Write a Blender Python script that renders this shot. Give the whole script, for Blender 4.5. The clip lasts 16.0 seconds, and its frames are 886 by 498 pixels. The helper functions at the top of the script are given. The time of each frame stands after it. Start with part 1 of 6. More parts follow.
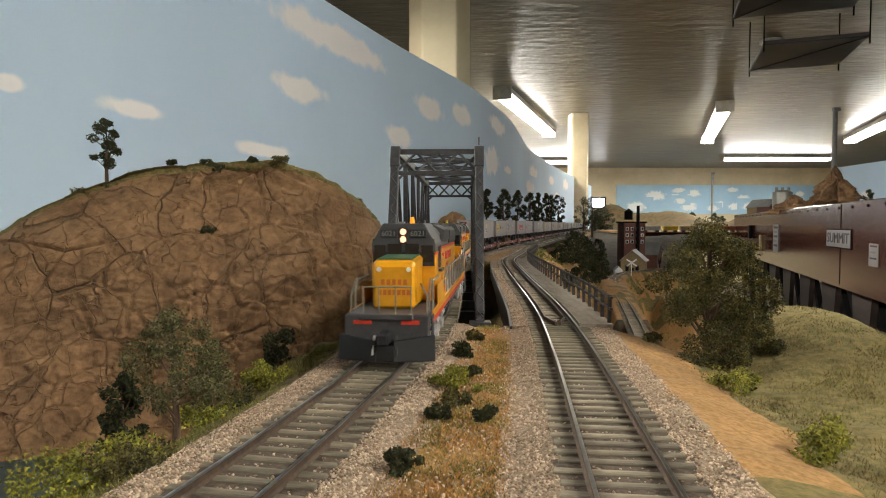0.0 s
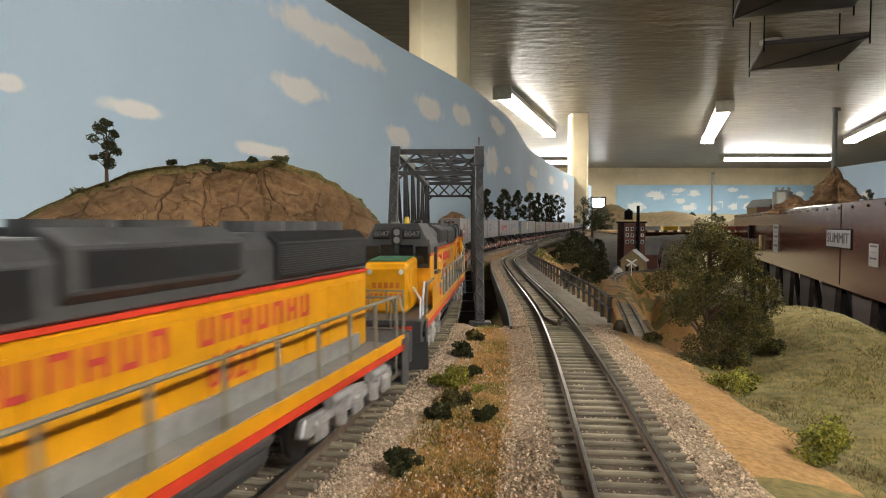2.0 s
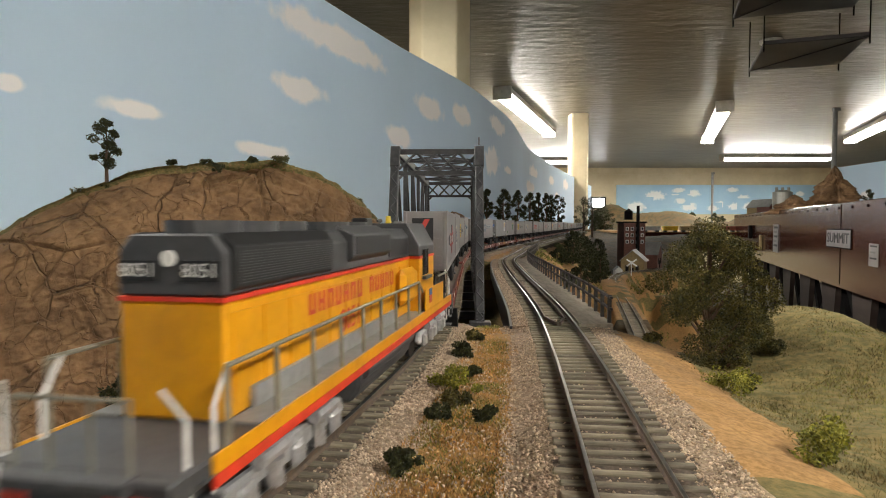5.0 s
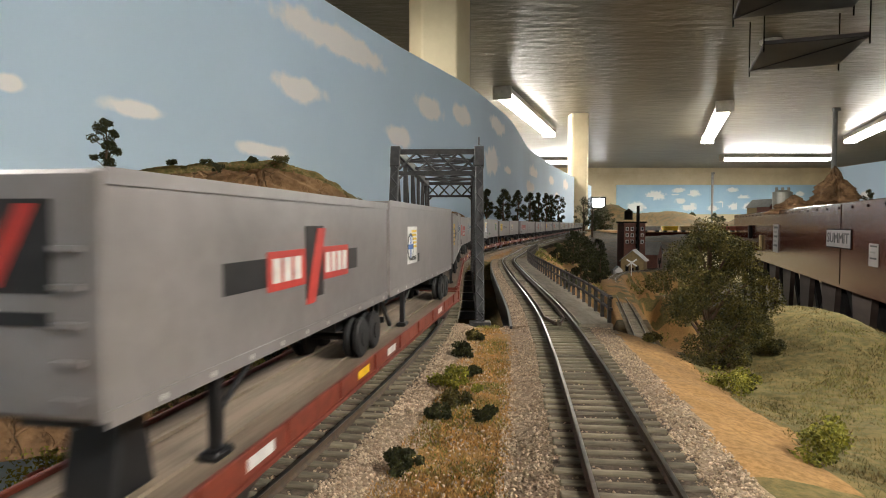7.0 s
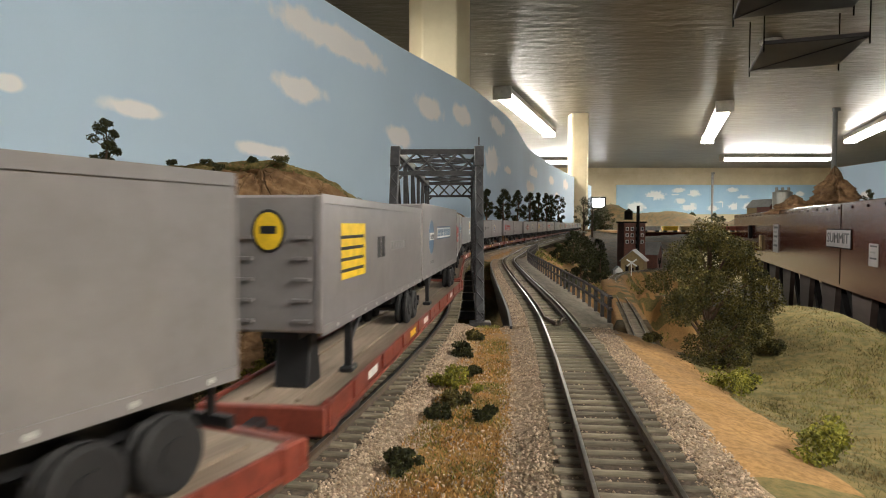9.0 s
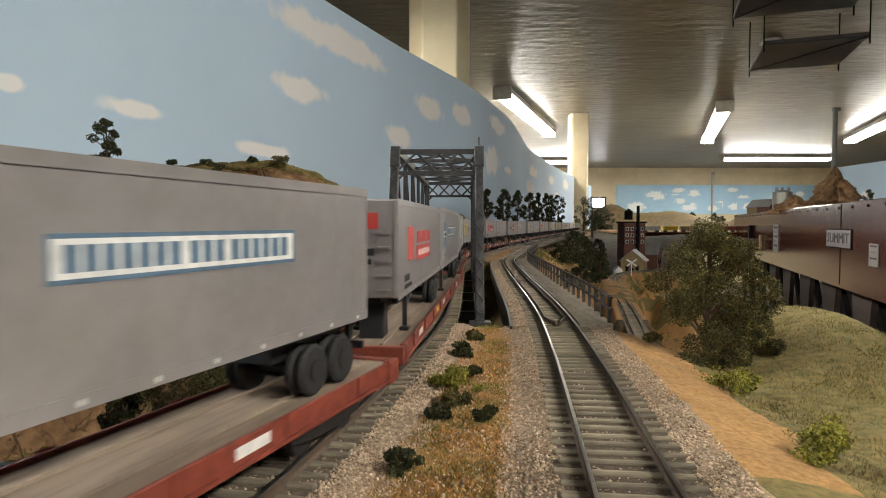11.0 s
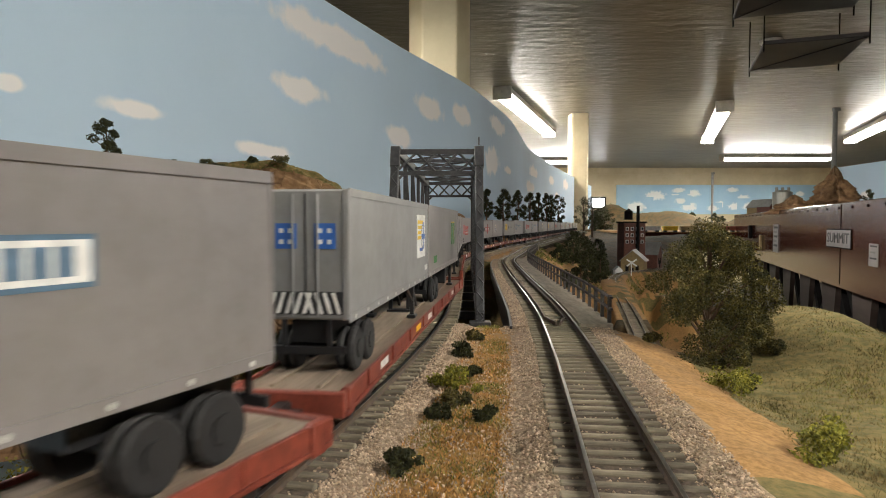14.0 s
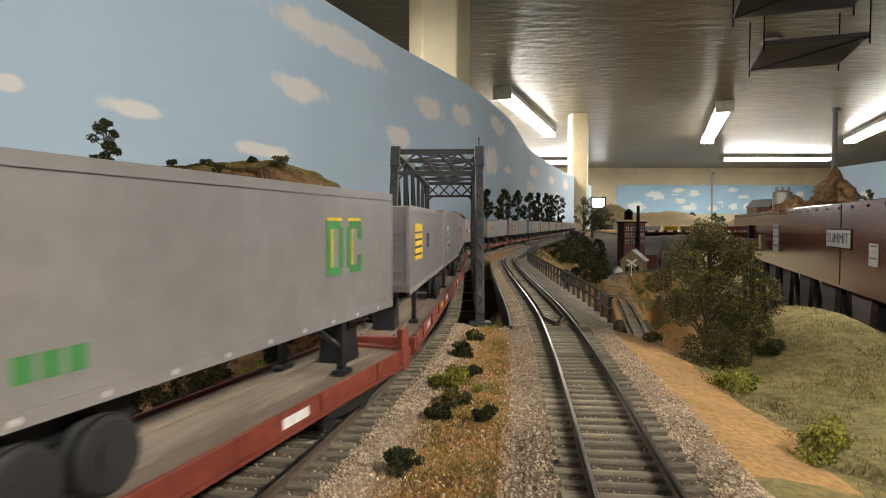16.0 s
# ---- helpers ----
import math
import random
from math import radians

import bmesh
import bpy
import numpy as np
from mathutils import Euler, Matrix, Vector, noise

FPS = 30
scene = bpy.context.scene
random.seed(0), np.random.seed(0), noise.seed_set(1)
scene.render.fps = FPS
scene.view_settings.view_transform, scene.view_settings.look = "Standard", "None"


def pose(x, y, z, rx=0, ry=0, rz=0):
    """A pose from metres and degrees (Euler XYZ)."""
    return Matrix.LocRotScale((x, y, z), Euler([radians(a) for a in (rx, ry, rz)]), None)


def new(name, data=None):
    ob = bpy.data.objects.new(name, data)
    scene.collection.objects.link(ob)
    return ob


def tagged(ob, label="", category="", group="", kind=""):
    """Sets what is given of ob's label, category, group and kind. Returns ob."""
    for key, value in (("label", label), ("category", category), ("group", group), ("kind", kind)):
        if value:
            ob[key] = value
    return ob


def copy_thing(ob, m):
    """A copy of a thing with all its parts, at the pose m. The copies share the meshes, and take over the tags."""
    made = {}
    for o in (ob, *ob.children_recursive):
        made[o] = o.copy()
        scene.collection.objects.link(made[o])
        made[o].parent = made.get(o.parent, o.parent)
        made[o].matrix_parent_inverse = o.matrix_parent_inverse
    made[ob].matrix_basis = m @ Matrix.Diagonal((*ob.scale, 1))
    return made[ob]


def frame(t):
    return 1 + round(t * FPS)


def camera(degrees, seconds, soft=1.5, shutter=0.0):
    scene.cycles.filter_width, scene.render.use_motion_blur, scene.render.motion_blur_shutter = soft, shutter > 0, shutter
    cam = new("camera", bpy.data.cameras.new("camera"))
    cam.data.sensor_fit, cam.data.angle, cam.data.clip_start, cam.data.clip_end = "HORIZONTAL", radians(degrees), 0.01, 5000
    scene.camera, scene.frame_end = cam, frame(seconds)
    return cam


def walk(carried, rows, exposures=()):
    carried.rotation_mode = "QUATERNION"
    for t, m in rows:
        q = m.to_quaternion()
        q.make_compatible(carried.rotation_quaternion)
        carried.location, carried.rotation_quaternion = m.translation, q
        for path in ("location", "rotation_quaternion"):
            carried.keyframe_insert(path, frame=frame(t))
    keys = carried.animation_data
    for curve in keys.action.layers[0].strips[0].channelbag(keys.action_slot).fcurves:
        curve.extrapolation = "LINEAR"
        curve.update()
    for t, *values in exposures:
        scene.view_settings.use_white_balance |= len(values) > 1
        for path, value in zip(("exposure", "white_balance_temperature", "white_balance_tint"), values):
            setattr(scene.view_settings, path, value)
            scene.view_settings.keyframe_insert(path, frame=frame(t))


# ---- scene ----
cam = camera(70.96, 16.0, soft=1.0, shutter=0.5)
walk(cam, [(0.0, pose(0, 0, 0.051, 87.71, 0, 0)), (16.0, pose(0, 0, 0.051, 87.71, 0, 0))], exposures=[(0.0, 0.14), (16.0, 0.14)])

# ---- light ----
world = bpy.data.worlds.new("room_air")
scene.world = world
world.use_nodes = True
world.node_tree.nodes["Background"].inputs[0].default_value = (1.0, 0.97, 0.92, 1)
world.node_tree.nodes["Background"].inputs[1].default_value = 0.0008
LAMP_W = 21.0
CEIL = 1.351
FLOOR = -1.30
HO = 1 / 87.1


def area_lamp(x, y, z, turn, length, watts):
    data = bpy.data.lights.new("tube_light", "AREA")
    data.shape, data.size, data.size_y = "RECTANGLE", 0.12, length
    data.energy, data.color = watts, (1.0, 0.97, 0.90)
    ob = new("tube_light", data)
    ob.matrix_world = pose(x, y, z, 0, 0, turn)
    return ob


# ---- materials ----
def material(name, color, rough=0.6, metal=0.0, second=None, scale=300.0, mix=0.5, bump=0.0, bump_scale=None,
             big=None, glow=0.0, island=0.0, random_ob=0.0, stretch=(1, 1, 1), spec=0.5, low=0.40, high=0.62):
    """Two-scale procedural surface: fine grain between color and second, broad value drift, relief."""
    m = bpy.data.materials.new(name)
    m.use_nodes = True
    nt = m.node_tree
    n, l = nt.nodes, nt.links
    b = n["Principled BSDF"]
    b.inputs["Roughness"].default_value = rough
    b.inputs["Metallic"].default_value = metal
    b.inputs["Specular IOR Level"].default_value = spec
    tc = n.new("ShaderNodeTexCoord")
    mp = n.new("ShaderNodeMapping")
    mp.inputs["Scale"].default_value = stretch
    l.new(tc.outputs["Object"], mp.inputs["Vector"])
    second = second or tuple(c * 0.78 for c in color)
    t1 = n.new("ShaderNodeTexNoise")
    t1.inputs["Scale"].default_value, t1.inputs["Detail"].default_value = scale, 6
    t1.inputs["Roughness"].default_value = 0.65
    l.new(mp.outputs[0], t1.inputs["Vector"])
    r1 = n.new("ShaderNodeMapRange")
    r1.inputs["From Min"].default_value, r1.inputs["From Max"].default_value = low, high
    r1.inputs["To Max"].default_value = mix * 2 if mix < 0.5 else 1.0
    l.new(t1.outputs["Fac"], r1.inputs["Value"])
    mx = n.new("ShaderNodeMix")
    mx.data_type = "RGBA"
    mx.inputs["A"].default_value, mx.inputs["B"].default_value = (*color, 1), (*second, 1)
    l.new(r1.outputs[0], mx.inputs["Factor"])
    out = mx.outputs["Result"]
    t2 = n.new("ShaderNodeTexNoise")
    t2.inputs["Scale"].default_value, t2.inputs["Detail"].default_value = big or scale * 0.13, 3
    l.new(mp.outputs[0], t2.inputs["Vector"])
    r2 = n.new("ShaderNodeMapRange")
    r2.inputs["From Min"].default_value, r2.inputs["From Max"].default_value = 0.3, 0.7
    r2.inputs["To Min"].default_value, r2.inputs["To Max"].default_value = 0.82, 1.12
    l.new(t2.outputs["Fac"], r2.inputs["Value"])
    value = r2.outputs[0]
    if island or random_ob:
        src = n.new("ShaderNodeNewGeometry").outputs["Random Per Island"] if island else n.new("ShaderNodeObjectInfo").outputs["Random"]
        r3 = n.new("ShaderNodeMapRange")
        amount = island or random_ob
        r3.inputs["To Min"].default_value, r3.inputs["To Max"].default_value = 1 - amount, 1 + amount
        l.new(src, r3.inputs["Value"])
        mul = n.new("ShaderNodeMath")
        mul.operation = "MULTIPLY"
        l.new(value, mul.inputs[0])
        l.new(r3.outputs[0], mul.inputs[1])
        value = mul.outputs[0]
    hs = n.new("ShaderNodeHueSaturation")
    l.new(out, hs.inputs["Color"])
    l.new(value, hs.inputs["Value"])
    l.new(hs.outputs[0], b.inputs["Base Color"])
    if bump:
        t3 = n.new("ShaderNodeTexNoise")
        t3.inputs["Scale"].default_value, t3.inputs["Detail"].default_value = bump_scale or scale * 1.7, 5
        l.new(mp.outputs[0], t3.inputs["Vector"])
        bp = n.new("ShaderNodeBump")
        bp.inputs["Strength"].default_value, bp.inputs["Distance"].default_value = bump, 0.35 / (bump_scale or scale * 1.7)
        l.new(t3.outputs["Fac"], bp.inputs["Height"])
        l.new(bp.outputs[0], b.inputs["Normal"])
    if glow:
        b.inputs["Emission Color"].default_value = (*color, 1)
        b.inputs["Emission Strength"].default_value = glow
    return m


ROCK = material("sandstone_cliff", (0.250, 0.141, 0.064), 0.92, second=(0.145, 0.077, 0.032), scale=38, big=7, bump=0.8, bump_scale=260)
GRASSY = material("dry_turf", (0.175, 0.124, 0.040), 0.95, second=(0.078, 0.073, 0.016), scale=240, big=35, bump=0.9, bump_scale=1600)
def add_cracks(m, scales):
    """Fracture relief: ridged cell borders added to a material's bump."""
    n, l = m.node_tree.nodes, m.node_tree.links
    b = n["Principled BSDF"]
    tc = n.new("ShaderNodeTexCoord")
    warp = n.new("ShaderNodeTexNoise")
    warp.inputs["Scale"].default_value = 25
    l.new(tc.outputs["Object"], warp.inputs["Vector"])
    mixv = n.new("ShaderNodeMix")
    mixv.data_type = "VECTOR"
    mixv.inputs["Factor"].default_value = 0.020
    l.new(tc.outputs["Object"], mixv.inputs["A"])
    l.new(warp.outputs["Color"], mixv.inputs["B"])
    prev = b.inputs["Normal"].links[0].from_socket
    for scale, depth in scales:
        mp = n.new("ShaderNodeMapping")
        mp.inputs["Scale"].default_value, mp.inputs["Rotation"].default_value = (1, 1, 0.7), (0, 0.5, 0)
        l.new(mixv.outputs["Result"], mp.inputs["Vector"])
        vo = n.new("ShaderNodeTexVoronoi")
        vo.feature = "DISTANCE_TO_EDGE"
        vo.inputs["Scale"].default_value = scale
        l.new(mp.outputs[0], vo.inputs["Vector"])
        r = n.new("ShaderNodeMapRange")
        r.inputs["From Max"].default_value = 0.020
        l.new(vo.outputs["Distance"], r.inputs["Value"])
        patch = n.new("ShaderNodeTexNoise")
        patch.inputs["Scale"].default_value, patch.inputs["Detail"].default_value = scale * 0.7, 2
        l.new(tc.outputs["Object"], patch.inputs["Vector"])
        gate = n.new("ShaderNodeMapRange")
        gate.inputs["From Min"].default_value, gate.inputs["From Max"].default_value = 0.52, 0.64
        l.new(patch.outputs["Fac"], gate.inputs["Value"])
        top = n.new("ShaderNodeMath")
        top.operation = "MAXIMUM"
        l.new(gate.outputs[0], top.inputs[0])
        l.new(r.outputs[0], top.inputs[1])
        bp = n.new("ShaderNodeBump")
        bp.inputs["Strength"].default_value, bp.inputs["Distance"].default_value = 1.0, depth
        l.new(top.outputs[0], bp.inputs["Height"])
        l.new(prev, bp.inputs["Normal"])
        prev = bp.outputs[0]
    l.new(prev, b.inputs["Normal"])


add_cracks(ROCK, ((17, 0.0034), (46, 0.0020)))
BALLAST = material("ballast_bed", (0.33, 0.245, 0.17), 0.95, second=(0.16, 0.11, 0.07), scale=900, big=60, bump=0.8, bump_scale=1500)
# Bed colour darkened to hold the shade between the ties.
BED = material("tie_gap_shade", (0.055, 0.040, 0.028), 0.95, second=(0.12, 0.085, 0.06), scale=700, big=80, bump=0.7, bump_scale=1500)
STONE = material("ballast_stone", (0.46, 0.35, 0.25), 0.9, second=(0.29, 0.20, 0.13), scale=500, big=50, island=0.45)
DIRT = material("tan_dirt", (0.36, 0.20, 0.070), 0.95, second=(0.22, 0.115, 0.032), scale=500, big=45, bump=0.7, bump_scale=2200)
# Far earth; its dark tone also stands in for shade in the canyon.
FARGROUND_AND_SHADE = material("far_earth_and_canyon_shade", (0.075, 0.040, 0.007), 0.95, second=(0.024, 0.021, 0.004), scale=16, big=4, bump=0.8, bump_scale=60)
TIE = material("weathered_tie", (0.135, 0.112, 0.076), 0.85, second=(0.225, 0.190, 0.135), scale=500, big=200, bump=0.5, random_ob=0.3, stretch=(0.25, 1, 1))
RAIL = material("rusty_rail_side", (0.075, 0.055, 0.042), 0.6, second=(0.12, 0.08, 0.05), scale=600, metal=0.4)
RAILTOP = material("polished_railhead", (0.45, 0.44, 0.42), 0.34, metal=1.0, scale=400)
STEEL = material("grey_bridge_steel", (0.046, 0.046, 0.048), 0.45, second=(0.022, 0.022, 0.024), scale=300, bump=0.15)
PLY = material("ceiling_plaster", (0.172, 0.153, 0.116), 0.34, second=(0.098, 0.086, 0.064), scale=6.5, big=0.8, bump=0.40, bump_scale=16, stretch=(0.38, 1, 1), low=0.34, high=0.70)
CREAM = material("cream_wall_paint", (0.74, 0.63, 0.42), 0.55, second=(0.66, 0.55, 0.35), scale=3.0, big=0.6, bump=0.1, bump_scale=30)
SKY = material("painted_sky", (0.56, 0.715, 0.86), 0.7, second=(0.535, 0.69, 0.84), scale=1.6, big=0.7, bump=0.05, bump_scale=220)
MURAL = material("painted_far_sky", (0.38, 0.60, 0.78), 0.7, second=(0.46, 0.67, 0.81), scale=0.9, big=0.4)
BROWN = material("brown_fascia_paint", (0.062, 0.019, 0.012), 0.17, second=(0.046, 0.015, 0.010), scale=6, big=2, bump=0.04, bump_scale=40, spec=0.35)
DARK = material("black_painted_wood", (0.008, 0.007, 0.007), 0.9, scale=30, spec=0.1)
FLOORM = material("dark_floor_tile", (0.045, 0.036, 0.028), 0.7, scale=5)
YELLOW = material("armour_yellow_plastic", (0.64, 0.285, 0.006), 0.36, second=(0.57, 0.25, 0.005), scale=300, big=40)
HGREY = material("dark_grey_plastic", (0.055, 0.055, 0.057), 0.48, second=(0.042, 0.042, 0.044), scale=400)
LGREY = material("harbour_grey_plastic", (0.24, 0.235, 0.225), 0.5, scale=300)
BLACK = material("black_plastic", (0.013, 0.013, 0.014), 0.45, scale=300)
RED = material("red_stripe_paint", (0.62, 0.045, 0.02), 0.4, scale=300)
SILVER = material("silver_truck_paint", (0.50, 0.50, 0.50), 0.35, metal=0.55, second=(0.36, 0.35, 0.34), scale=600)
HANDRAIL = material("grey_handrail_wire", (0.20, 0.185, 0.14), 0.5, scale=300)
WHITE = material("white_paint", (0.78, 0.77, 0.74), 0.5, scale=300)
CLEARWIN = material("dark_cab_glass", (0.01, 0.012, 0.014), 0.06, scale=100)
GREENP = material("antiglare_green", (0.03, 0.10, 0.05), 0.6, scale=300)
LAMPON = material("lit_headlight", (1.0, 0.50, 0.30), 0.3, glow=1.8)
BEACON = material("amber_beacon", (1.0, 0.33, 0.02), 0.25, glow=0.5)
BEACOFF = material("yellow_beacon", (0.75, 0.52, 0.03), 0.3)
TRAILW = material("aluminium_trailer_skin", (0.30, 0.277, 0.278), 0.32, metal=0.35, second=(0.27, 0.250, 0.248), scale=200, big=30)
TRAILG = material("grey_trailer_skin", (0.235, 0.232, 0.23), 0.45, second=(0.21, 0.205, 0.20), scale=200, big=30)
DECK = material("weathered_flat_deck", (0.22, 0.168, 0.122), 0.85, second=(0.15, 0.112, 0.08), scale=300, stretch=(1, 0.1, 1), big=60)
FLATRED = material("mineral_red_plastic", (0.20, 0.042, 0.024), 0.5, second=(0.14, 0.028, 0.017), scale=300)
TYRE = material("black_rubber", (0.014, 0.013, 0.013), 0.75, scale=300)
BLUE = material("blue_emblem_ink", (0.03, 0.12, 0.42), 0.5, scale=300)
GOLD = material("yellow_emblem_ink", (0.85, 0.55, 0.02), 0.5, scale=300)
DULLBLUE = material("dull_blue_emblem_ink", (0.09, 0.16, 0.24), 0.5, scale=300)
INKGREEN = material("green_emblem_ink", (0.05, 0.22, 0.06), 0.5, scale=300)
INKRED = material("red_emblem_ink", (0.52, 0.05, 0.04), 0.5, scale=300)
INK = material("black_emblem_ink", (0.02, 0.02, 0.022), 0.5, scale=300)
TIMBER = material("grey_timber", (0.32, 0.275, 0.215), 0.85, second=(0.21, 0.175, 0.135), scale=300, stretch=(1, 0.2, 1), bump=0.3)
CONCRETE = material("tan_concrete", (0.33, 0.29, 0.21), 0.85, second=(0.24, 0.21, 0.15), scale=200, bump=0.3)
BARK = material("brown_bark", (0.14, 0.085, 0.05), 0.9, second=(0.07, 0.04, 0.025), scale=500, stretch=(1, 1, 0.2), bump=0.7)
LEAF_DARK = material("dark_green_foam", (0.046, 0.046, 0.010), 0.95, second=(0.018, 0.021, 0.005), scale=400, island=0.5)
LEAF_OLIVE = material("olive_green_foam", (0.125, 0.100, 0.020), 0.95, second=(0.026, 0.028, 0.007), scale=200, island=0.6)
LEAF_BRIGHT = material("bright_green_foam", (0.26, 0.24, 0.022), 0.9, second=(0.13, 0.135, 0.016), scale=300, island=0.5)
LEAF_SAGE = material("sage_green_lichen", (0.125, 0.112, 0.038), 0.95, second=(0.07, 0.066, 0.022), scale=300, island=0.5)
STRAW = material("straw_static_grass", (0.185, 0.134, 0.045), 0.95, second=(0.09, 0.083, 0.019), scale=90, island=0.5)
ORANGE_TURF = material("orange_brown_turf", (0.42, 0.20, 0.05), 0.95, second=(0.30, 0.20, 0.07), scale=200, island=0.5)
GREEN_TURF = material("green_ground_foam", (0.150, 0.150, 0.022), 0.95, second=(0.20, 0.172, 0.045), scale=200, island=0.5)
FIXTURE = material("white_enamel_fixture", (0.7, 0.68, 0.62), 0.4, scale=20)
TUBE = material("lit_fluorescent_tube", (1.0, 0.96, 0.88), 0.4, glow=68.0)
DAYLIGHT = material("bright_daylight", (0.9, 0.95, 1.0), 0.5, glow=14.0)


# ---- mesh tools ----
class Shape:
    """Collects boxes, rods, prisms and sheets into one mesh."""

    def __init__(self, k=1.0, slim=1.0):
        self.v, self.f, self.k, self.slim = [], [], k, slim

    def add(self, verts, faces):
        o = len(self.v)
        self.v += [tuple(p) for p in verts]
        self.f += [tuple(o + i for i in f) for f in faces]
        return self

    def box(self, x0, x1, y0, y1, z0, z1):
        return self.add([(x0, y0, z0), (x1, y0, z0), (x1, y1, z0), (x0, y1, z0), (x0, y0, z1), (x1, y0, z1), (x1, y1, z1), (x0, y1, z1)],
                        [(0, 3, 2, 1), (4, 5, 6, 7), (0, 1, 5, 4), (1, 2, 6, 5), (2, 3, 7, 6), (3, 0, 4, 7)])

    def prism(self, outline, axis, a, b):
        """Extrudes a 2D outline along an axis from a to b."""
        place = {"x": lambda u, w, s: (s, u, w), "y": lambda u, w, s: (u, s, w), "z": lambda u, w, s: (u, w, s)}[axis]
        n = len(outline)
        vs = [place(u, w, a) for u, w in outline] + [place(u, w, b) for u, w in outline]
        return self.add(vs, [tuple(range(n))[::-1], tuple(range(n, 2 * n))] + [(i, (i + 1) % n, n + (i + 1) % n, n + i) for i in range(n)])

    def rod(self, p, q, r, n=6, r2=None):
        p, q = Vector(p), Vector(q)
        d = (q - p).normalized()
        side = d.cross(Vector((0, 0, 1)) if abs(d.z) < 0.9 else Vector((1, 0, 0))).normalized()
        up = side.cross(d)
        r2 = r if r2 is None else r2
        ring = [(math.cos(2 * math.pi * i / n), math.sin(2 * math.pi * i / n)) for i in range(n)]
        vs = [p + (side * c + up * s) * r for c, s in ring] + [q + (side * c + up * s) * r2 for c, s in ring]
        return self.add(vs, [tuple(range(n))[::-1], tuple(range(n, 2 * n))] + [(i, (i + 1) % n, n + (i + 1) % n, n + i) for i in range(n)])

    def beam(self, p, q, w, h):
        """A rectangular bar from p to q, w wide across and h deep."""
        p, q = Vector(p), Vector(q)
        d = (q - p).normalized()
        side = d.cross(Vector((0, 0, 1)) if abs(d.z) < 0.95 else Vector((0, 1, 0))).normalized()
        up = side.cross(d)
        vs = [e + side * (sx * w / 2) + up * (sz * h / 2) for e in (p, q) for sx, sz in ((-1, -1), (1, -1), (1, 1), (-1, 1))]
        return self.add(vs, [(0, 3, 2, 1), (4, 5, 6, 7), (0, 1, 5, 4), (1, 2, 6, 5), (2, 3, 7, 6), (3, 0, 4, 7)])

    def mesh(self, name, bevel=0.0, smooth=False):
        me = bpy.data.meshes.new(name)
        me.from_pydata([(x * self.k * self.slim, y * self.k, z * self.k) for x, y, z in self.v], [], self.f)
        bm = bmesh.new()
        bm.from_mesh(me)
        bmesh.ops.recalc_face_normals(bm, faces=bm.faces)
        if bevel:
            es = [e for e in bm.edges if len(e.link_faces) == 2 and e.calc_face_angle(0) > 0.5]
            bmesh.ops.bevel(bm, geom=es, offset=bevel * self.k, segments=1, affect="EDGES", clamp_overlap=True)
        bm.to_mesh(me)
        bm.free()
        if smooth:
            me.polygons.foreach_set("use_smooth", [True] * len(me.polygons))
        return me


def part(name, shape, mat, parent=None, label="", bevel=0.0, smooth=False):
    me = shape if isinstance(shape, bpy.types.Mesh) else shape.mesh(name, bevel, smooth)
    if mat and not me.materials:
        me.materials.append(mat)
    ob = new(name, me)
    ob.parent = parent
    if label:
        ob["label"] = label
    return ob


def sheet(name, verts, faces, mat, smooth=True):
    me = bpy.data.meshes.new(name)
    me.from_pydata(verts, [], faces)
    for m in mat if isinstance(mat, (list, tuple)) else [mat]:
        me.materials.append(m)
    if smooth:
        me.polygons.foreach_set("use_smooth", [True] * len(me.polygons))
    return me


def grid_faces(rows, cols):
    i = np.arange(rows * cols).reshape(rows, cols)
    return np.stack([i[:-1, :-1], i[:-1, 1:], i[1:, 1:], i[1:, :-1]], -1).reshape(-1, 4)


def fast_mesh(name, verts, faces, mat, smooth=False):
    """Mesh from numpy arrays: verts (n, 3), faces (m, k)."""
    verts, faces = np.asarray(verts, np.float32), np.asarray(faces, np.int32)
    me = bpy.data.meshes.new(name)
    m, k = faces.shape
    me.vertices.add(len(verts))
    me.vertices.foreach_set("co", verts.ravel())
    me.loops.add(m * k)
    me.loops.foreach_set("vertex_index", faces.ravel())
    me.polygons.add(m)
    me.polygons.foreach_set("loop_start", np.arange(0, m * k, k, dtype=np.int32))
    me.polygons.foreach_set("loop_total", np.full(m, k, np.int32))
    me.update(calc_edges=True)
    if smooth:
        me.polygons.foreach_set("use_smooth", [True] * m)
    if mat:
        me.materials.append(mat)
    return me


def writing(name, text, mat, parent, m, size, depth=0.0004):
    """Raised lettering in the built-in font, centred on the pose m."""
    cu = bpy.data.curves.new(name, "FONT")
    cu.body, cu.size, cu.extrude = text, size, depth
    cu.align_x, cu.align_y, cu.resolution_u = "CENTER", "CENTER", 2
    tmp = bpy.data.objects.new(name, cu)
    me = bpy.data.meshes.new_from_object(tmp)
    bpy.data.objects.remove(tmp)
    me.materials.append(mat)
    ob = part(name, me, None, parent)
    ob.matrix_local = m
    return ob


rng = np.random.default_rng(7)


